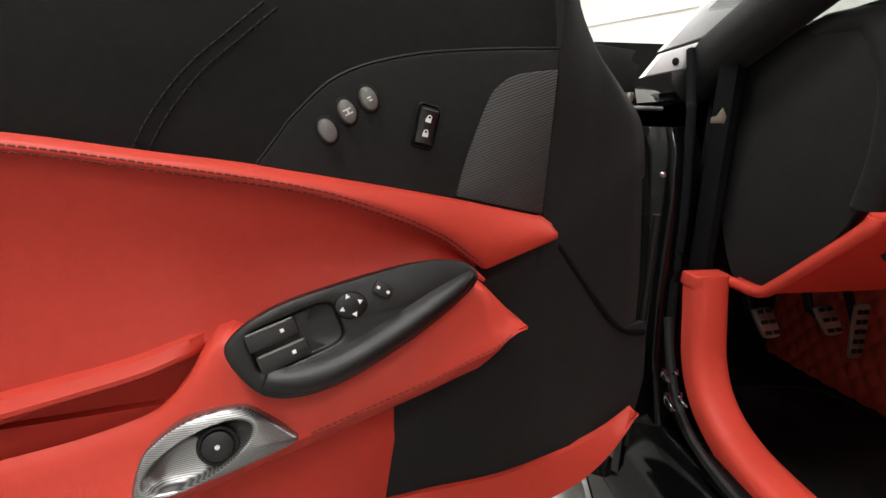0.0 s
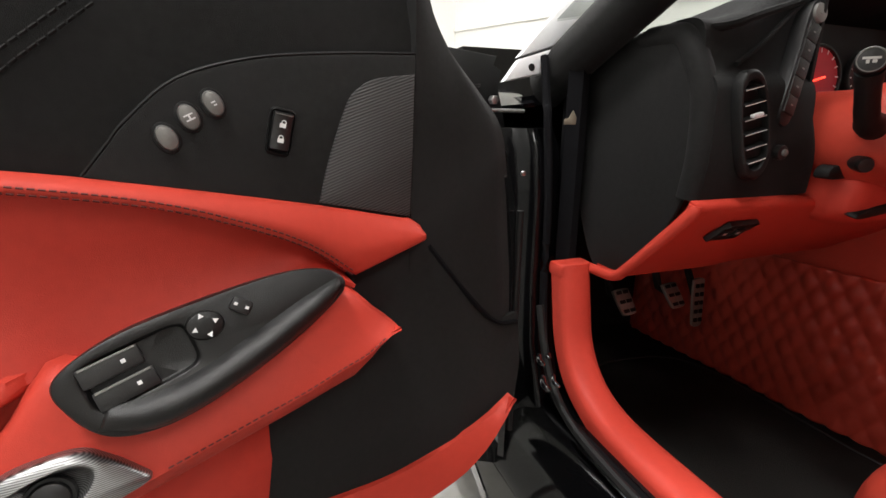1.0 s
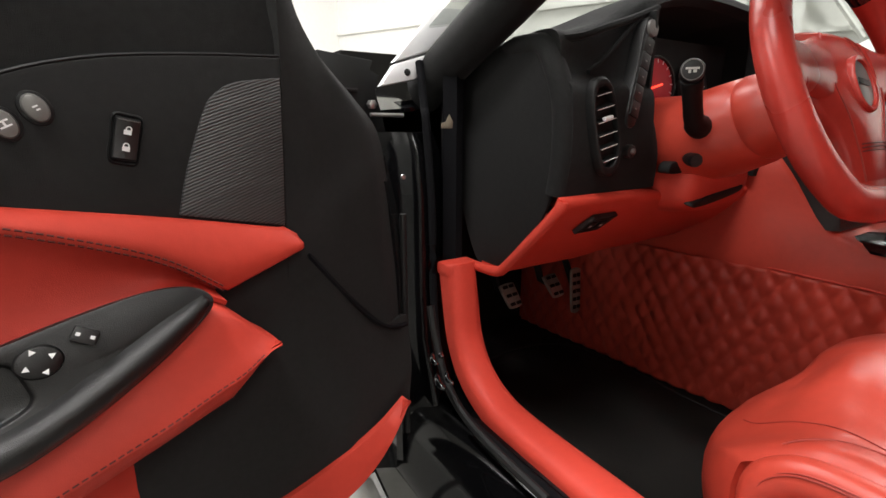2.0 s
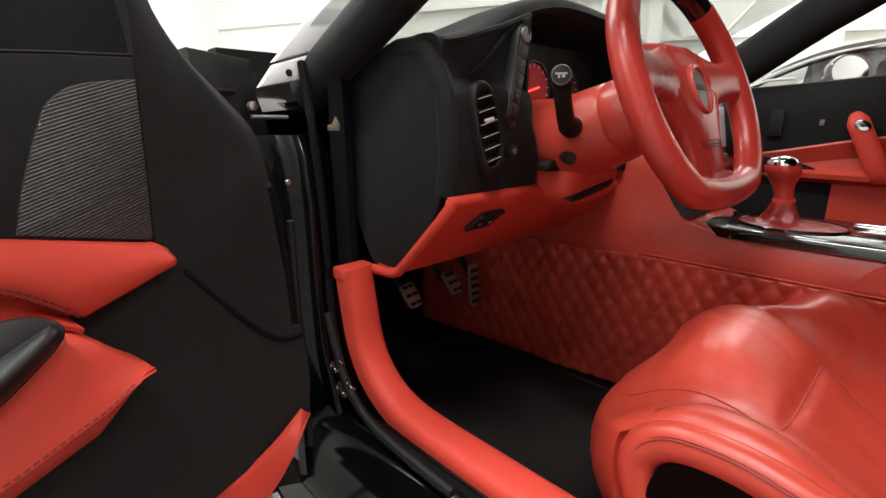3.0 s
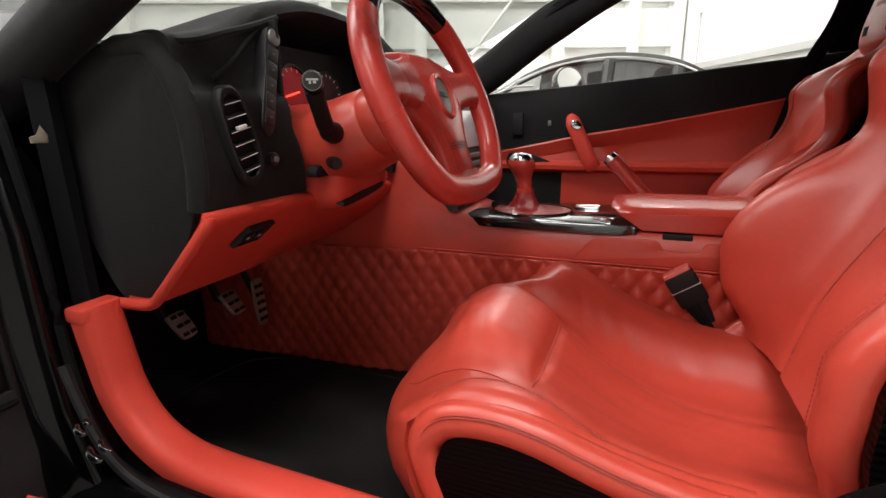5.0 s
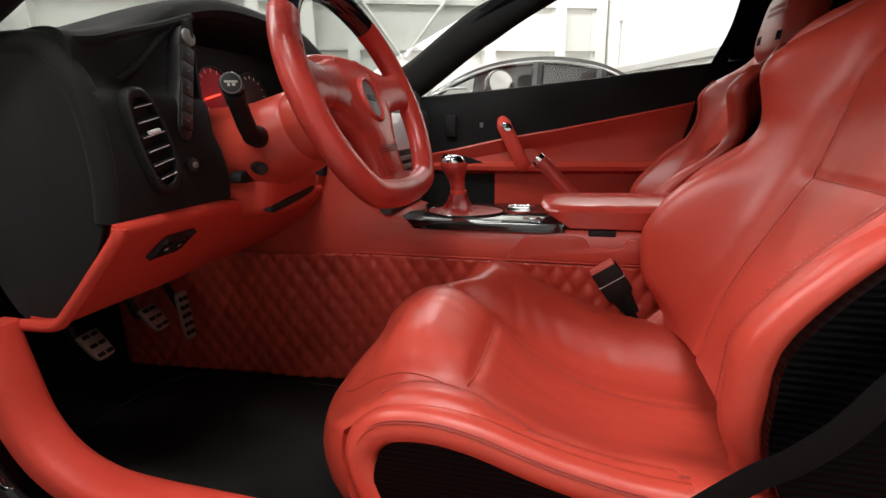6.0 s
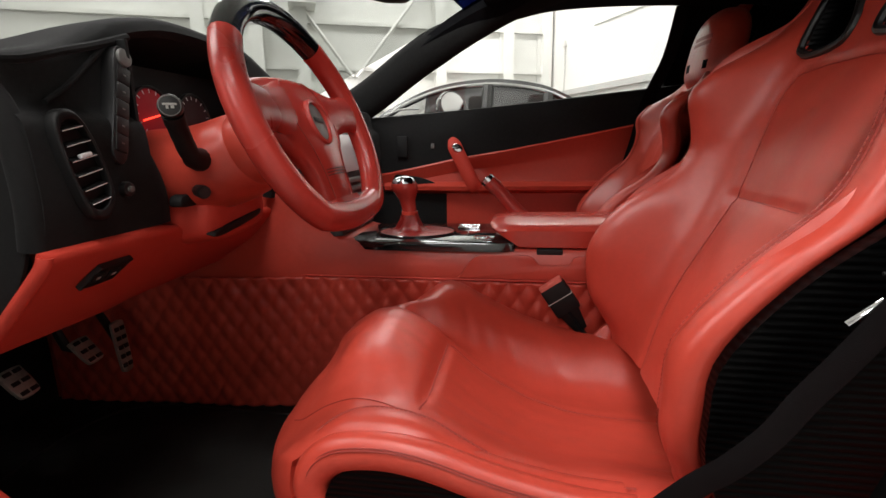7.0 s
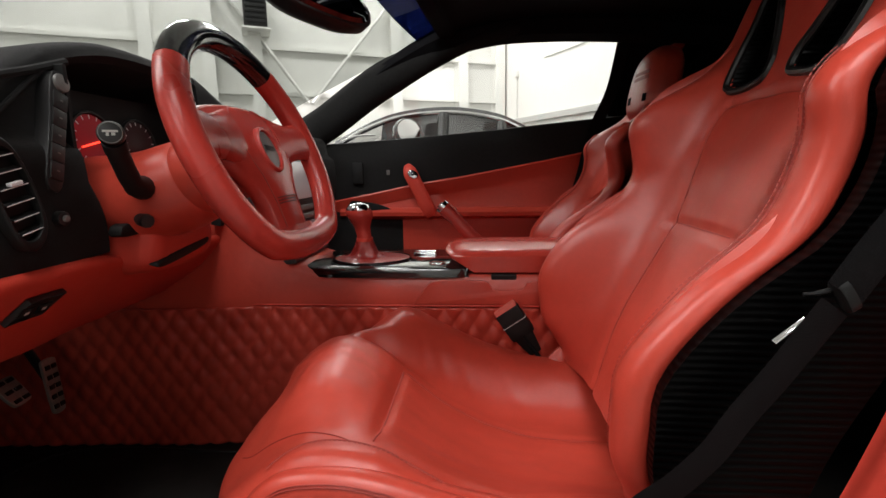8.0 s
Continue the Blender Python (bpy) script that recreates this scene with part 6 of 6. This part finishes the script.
for u in [-0.172 + 0.02 * i for i in range(22)]:
    f = max(0.0, min(1.0, (u + 0.172) / 0.12))
    zt = 0.440 if u < -0.125 else table([(-0.125, 0.440), (-0.028, 0.551), (0.004, 0.566), (0.05, 0.56), (0.12, 0.55), (0.4, 0.45)], u)
    zb = table([(-0.172, 0.36), (-0.137, 0.335), (-0.05, 0.312), (0.04, 0.296), (0.176, 0.292), (0.4, 0.27)], u)
    zb -= 0.07
    rows.append([dp(u, zt + (zb - zt) * t, -0.022 + 0.024 * f + 0.008 * math.sin(math.pi * t) + 0.003 * noise.noise((u * 14, t * 4, 6.0)) * math.sin(math.pi * t)) for t in [i / 14 for i in range(15)]])
part("lower_panel", shell(rows, 0.02, DN), SUEDE_GREY, door, "black suede lower door panel")
rows = []
for u in [0.158 + 0.0195 * i for i in range(48)]:
    f = min(1.0, (u - 0.158) / 0.03)
    rows.append([dp(u + 0.03 * t * (1 - min(1, (u - 0.158) / 0.5)), 0.45 + (0.28 - 0.45) * t, 0.004 + 0.012 * f + 0.012 * t) for t in [i / 5 for i in range(6)]])
part("lower_red_panel", shell(rows, 0.012, DN), RED_DOOR, door, "red leather lower door panel")
rows = []
for u in [-0.140 + 0.0158 * i for i in range(70)]:
    zt = table([(-0.140, 0.337), (-0.10, 0.315), (-0.05, 0.299), (0.04, 0.284), (0.176, 0.288), (0.5, 0.28), (1.0, 0.25)], u)
    zb = table([(-0.140, 0.333), (-0.115, 0.295), (-0.089, 0.268), (-0.05, 0.245), (0.05, 0.225), (0.3, 0.21), (1.0, 0.19)], u)
    rows.append([dp(u, zt, 0.004), dp(u, zt - 0.001, 0.012), dp(u, (zt + zb) / 2, 0.020), dp(u, zb + 0.004, 0.022), dp(u, zb, 0.010)])
part("lower_pocket", shell(rows, 0.004, DN), RED_TRIM, door, "red leather door pocket edge")
# buttons and lock switch on the accent panel
MARKS = (((-0.0022, 0.0022, 0.0006, 0.0018), (-0.0010, 0.0024, -0.0020, -0.0008)), ((-0.0048, 0.0044, 0.0014, 0.0026), (-0.0044, 0.0048, -0.0026, -0.0014), (-0.0008, 0.0010, -0.0016, 0.0016)), ())
for (u, z), marks in zip(((0.188, 0.710), (0.207, 0.699), (0.2245, 0.683)), MARKS):
    bm_at = DM @ pose(-u - 0.003, z, 0, 0, 0, 26)
    # A flat black disc gives the shade of the dent round each button.
    part("dent_shade", disc(bm_at @ pose(0, 0, 0.0055), 0.0130, 0.003, 28, 0.0012, 0.76), RUBBER, door, "black disc standing for shade in the dent")
    bt = part("memory_button", disc(bm_at @ pose(0, 0, 0.0108), 0.0106, 0.009, 28, 0.0035, 0.70), GREY_BUTTON, door, "oval grey seat memory button")
    for x0, x1, y0, y1 in marks:
        part("mark", box(x0 * 0.8, x1 * 0.8, y0, y1, 0.0106, 0.0111, 0, bm_at), MARK, bt, "white printed mark", smooth=False)
LKM = DM @ pose(-0.1385, 0.687, 0.0035, 0, 0, -13) @ Matrix.Diagonal((0.86, 0.88, 0.9, 1))
lk = part("lock_switch", hoop([(p.x, p.y) for p in spline([(-0.0125, 0.021, 0), (0.0, 0.0235, 0), (0.0125, 0.021, 0), (0.0130, 0.0, 0), (0.0120, -0.021, 0), (0.0, -0.0235, 0), (-0.0120, -0.021, 0), (-0.0130, 0.0, 0)], 4, True)], 0.84, 0.005, LKM @ pose(0, 0, 0.0035)), RUBBER, door, "black door lock switch")
rk = part("rocker", loft([[LKM @ V((x, y, z)) for x, z in ((-0.0098, 0.0), (-0.0098, h - 0.001), (-0.0086, h), (0.0086, h), (0.0098, h - 0.001), (0.0098, 0.0))] for y, h in ((-0.0195, 0.0035), (-0.0175, 0.0072), (-0.006, 0.0058), (0.006, 0.0058), (0.0172, 0.0078), (0.0195, 0.0045))]), PLASTIC, lk, "black hollowed rocker", angle=50)
# A grey bar puts the shine of the rocker's top edge into colour.
part("rocker_edge", box(-0.0085, 0.0085, 0.0166, 0.0174, 0.0072, 0.0084, 0.0003, LKM), GREY_BUTTON, rk, "grey bar standing for the shine on the edge")
for k in (-0.0075, 0.0075):
    part("mark", box(-0.0030, 0.0030, -0.0032 + k, 0.0010 + k, 0.0064, 0.0078, 0, LKM), MARK, rk, "white padlock symbol", smooth=False)
    part("mark", ring(LKM @ pose(0.0008 if k > 0 else 0, 0.0018 + k, 0.0078), 0.0026, 0.0009, 0.0014, 14), MARK, rk, smooth=False)
# hinge-side edge of the door shell
rows = []
for z in (0.20, 0.35, 0.5, 0.60, 0.66):
    k = curve([(0.2, 0.0), (0.55, 0.0), (0.66, 0.03)], z)
    rows.append([dp(-0.165 + k, z, -0.028), dp(-0.185 + k, z, -0.040), dp(-0.190 + k, z, -0.07), dp(-0.185 + k, z, -0.14)])
part("door_edge", shell(rows, 0.01, DN - DU), PAINT, door, "glossy black door edge")
part("outer_skin", shell([[dp(u, z, -0.15) for u in (-0.15, 0.2, 0.6, 1.1)] for z in (0.18, 0.4, 0.6, 0.74)], 0.008, -DN), PAINT, door, "black painted outer door skin")
part("lower_moulding", tube([dp(-0.130, 0.184, -0.06), dp(-0.192, 0.006, -0.06)], 0.006, 8), CHROME, door, "bright lower edge moulding")
part("edge_seal", tube([dp(-0.180, z, -0.035) for z in (0.24, 0.4, 0.50, 0.58)], 0.005, 8), RUBBER, door, "black rubber seal")
part("edge_screw", disc(frame_of(dp(-0.183, 0.63, -0.034), -DU, (0, 0, 1)), 0.0035, 0.004, 12, 0.001), ALU, door, "small bright screw")

# ---- what stands in the door gap: bracket, wing ledge ----
ledge = thing("wing_ledge", "pale grey painted windscreen corner trim", "trim piece", (-0.78, 0.9, 0.78))
lmx = frame_of((-0.74, 0.90, 0.80), (1, 0.12, 0), (0, 0.15, 1))
part("plate", slab([(-0.077, -0.042), (-0.045, -0.006), (0.064, 0.027), (0.043, -0.019)], 0.012, lmx, 0.003), GREY_TRIM, ledge)
part("upper_plate", slab([(-0.043, -0.001), (0.061, 0.099), (0.18, 0.11), (0.066, 0.033)], 0.012, lmx @ pose(0, 0, -0.004), 0.003), GREY_TRIM, ledge)
part("screw", disc(lmx @ pose(-0.022, -0.018, 0.002), 0.006, 0.004, 14, 0.001), RUBBER, ledge, "dark screw")
corner = thing("wing_corner", "black plastic wing corner in the door gap", "wing corner", (-0.84, 0.93, 0.7))
part("liner", slab([(-0.054, 0.015), (0.042, 0.004), (0.036, -0.011), (0.052, -0.019), (0.045, -0.046), (0.056, -0.082), (0.070, -0.145), (0.014, -0.144), (-0.038, -0.078)], 0.05, frame_of((-0.84, 0.95, 0.80), (1, 0, 0), (0, 0, 1)), 0.003), RUBBER, corner)
part("rib", box(-0.93, -0.83, 0.944, 0.949, 0.752, 0.757, 0.001), PLASTIC, corner, "moulded stiffening rib")
part("rib", box(-0.93, -0.84, 0.944, 0.949, 0.728, 0.732, 0.001), PLASTIC, corner)
latch = thing("pillar_bracket", "small pale metal bracket on the pillar", "bracket", (-0.738, 0.822, 0.69))
part("bracket", slab([(-0.009, -0.006), (0.009, -0.006), (0.010, 0.004), (0.004, 0.016), (-0.002, 0.004), (-0.009, 0.002)], 0.003, frame_of((-0.738, 0.808, 0.698), (0.9, -0.4, 0), (0, 0, 1)), 0.001), PLATE, latch)
hinge = thing("door_hinge", "black steel door hinge in the gap", "hinge", (-0.86, 0.85, 0.70))
part("knuckle", tube([(-0.752, 0.94, 0.58), (-0.752, 0.94, 0.68)], 0.010, 10), PAINT, hinge)
part("strap", tube([(-0.815, 0.93, 0.714), (-0.752, 0.93, 0.713)], 0.0035, 8), ALU, hinge, "worn steel strap")
part("bolt", disc(frame_of((-0.811, 0.925, 0.731), (1, 0, 0), (0, 0, 1)), 0.008, 0.012, 6, 0.002), ALU, hinge, "bright hinge bolt")

# ---- rear-view mirror ----
rv = thing("rear_view_mirror", "black rear-view mirror under the windscreen", "mirror", (0.0, 0.42, 1.06))
RV = pose(-0.02, 0.42, 1.078, -14, 6, -36)
def pillow(y0, y1, a, b):
    prof = [(y0, 0.90), (y0 + 0.004, 0.97), ((y0 + y1) / 2, 1.0), (y1 - 0.012, 0.85), (y1, 0.5)]
    return loft([[RV @ V((a * k * math.copysign(abs(math.cos(q)) ** 0.7, math.cos(q)), y, b * k * math.copysign(abs(math.sin(q)) ** 0.8, math.sin(q)))) for q in [2 * math.pi * i / 32 for i in range(32)]] for y, k in prof])


part("housing", pillow(-0.022, 0.045, 0.14, 0.047), PLASTIC, rv)
part("glass", pillow(-0.0235, -0.019, 0.126, 0.038), DARK_MIRROR, rv, "mirror glass")
part("stem", tube([(0, 0.43, 1.08), (0, 0.46, 1.16)], 0.009, 8), PLASTIC, rv)

# ---- parked saloon beyond the passenger window ----
saloon = thing("parked_car", "dark grey four-door saloon parked alongside", "car", (5.0, 0.5, 0))
CX = 4.2
# body of the saloon: side below the windows, greenhouse, glass
rows = []
for y in [2.6, 2.0, 1.4, 0.8, 0.2, -0.4, -1.0, -1.6, -2.1]:
    zt = table([(-2.1, 0.95), (-1.2, 0.98), (0.0, 0.97), (1.4, 0.93), (2.0, 0.86), (2.6, 0.72)], y)
    rows.append([V((CX - 0.0, y, 0.2)), V((CX - 0.10, y, 0.35)), V((CX - 0.13, y, 0.62)), V((CX - 0.09, y, zt - 0.06)), V((CX - 0.02, y, zt)), V((CX + 0.8, y, zt + 0.02)), V((CX + 1.7, y, zt - 0.1)), V((CX + 1.7, y, 0.2))])
part("body", loft(rows), GREY_PAINT, saloon, "dark grey painted body")
roof_line = [(1.7, 1.0), (1.3, 1.225), (0.92, 1.345), (0.4, 1.38), (-0.10, 1.30), (-0.42, 1.15), (-0.66, 1.0)]
rl = spline([(a, b, 0) for a, b in roof_line], 6)
part("roof", shell([[V((CX + 0.03 + 0.27 * max(0.0, (p.y - 0.95)) / 0.4, p.x, p.y - 0.075)), V((CX + 0.10 + 0.27 * max(0.0, (p.y - 0.95)) / 0.4, p.x, p.y)), V((CX + 0.8, p.x, p.y + 0.03)), V((CX + 1.4, p.x, p.y))] for k, p in enumerate(rl)], 0.03, (0, 0, 1)), GREY_PAINT, saloon, "dark grey glossy roof and pillars")


def saloon_glass(name, ys):
    rows = []
    for y in ys:
        zt = max(0.99, table(sorted(roof_line), y) - 0.10)
        rows.append([V((CX + 0.005, y, 0.965)), V((CX + 0.005 + 0.27 * (zt - 0.95) / 0.4, y, zt))])
    return part(name, shell(rows, 0.005, (-1, 0, 0)), BLUE_GLASS, saloon, "tinted side window")


saloon_glass("front_window", [1.15, 1.0, 0.75, 0.53])
saloon_glass("rear_window", [0.41, 0.2, 0.0, -0.15])
saloon_glass("quarter_window", [-0.20, -0.3, -0.42])
# Chrome tube added for the highlight that runs along the roof edge.
part("roof_highlight", tube([V((CX + 0.0 + 0.27 * max(0.0, (p.y - 0.99)) / 0.4, p.x, p.y - 0.07)) for p in rl[3:-2]], 0.018, 8), CHROME, saloon, "chrome line standing for the highlight on the roof edge")
for y, n in ((0.47, "b_pillar"), (-0.175, "c_pillar")):
    zt = table(sorted(roof_line), y)
    part(n, tube([(CX - 0.002, y, 0.95), (CX + 0.27 * (zt - 0.99) / 0.4, y, zt - 0.12)], 0.07, 8, 0.9), RUBBER, saloon)
# A solid dark block stands in for the dim cabin behind the glass.
part("cabin", box(CX + 0.25, CX + 1.3, -0.5, 0.95, 0.6, 1.05, 0.1), RUBBER, saloon, "solid dark block in place of the dim cabin")
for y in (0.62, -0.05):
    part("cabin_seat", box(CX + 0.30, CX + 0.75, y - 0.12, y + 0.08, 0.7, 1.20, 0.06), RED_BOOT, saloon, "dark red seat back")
# Chrome curve added for the reflection that bends over the wing.
part("arch_reflection", tube(spline([(CX - 0.135, 1.55, 0.99), (CX - 0.10, 1.38, 1.045), (CX - 0.02, 1.20, 1.055)], 6), 0.012, 8), CHROME, saloon, "chrome curve in place of a reflection on the wing")
mz = V((CX - 0.20, 0.814, 1.068))
mm = frame_of(mz, (0.78, -0.62, 0), (0.10, 0.125, 1))
mir = part("wing_mirror", loft([[mm @ V((0.19 * math.cos(a) * k, 0.145 * math.sin(a) * k, d)) for a in [2 * math.pi * i / 24 for i in range(24)]] for d, k in ((0.03, 0.97), (0.0, 1.0), (-0.07, 0.85), (-0.12, 0.4))]), GREY_PAINT, saloon, "dark grey wing mirror")
part("mirror_glass", disc(mm @ pose(-0.012, 0, 0.034), 0.125, 0.004, 28, 0.002, 1.28), CHROME, mir, "bright mirror glass")
for y in (1.65, -1.35):
    wm = frame_of((CX - 0.10, y, 0.33), (0, -1, 0), (0, 0, 1))
    w = part("wheel", disc(wm, 0.32, 0.2, 32, 0.03), RUBBER, saloon)
    part("rim", disc(wm @ pose(0, 0, 0.004), 0.22, 0.02, 24, 0.01), CHROME, w)
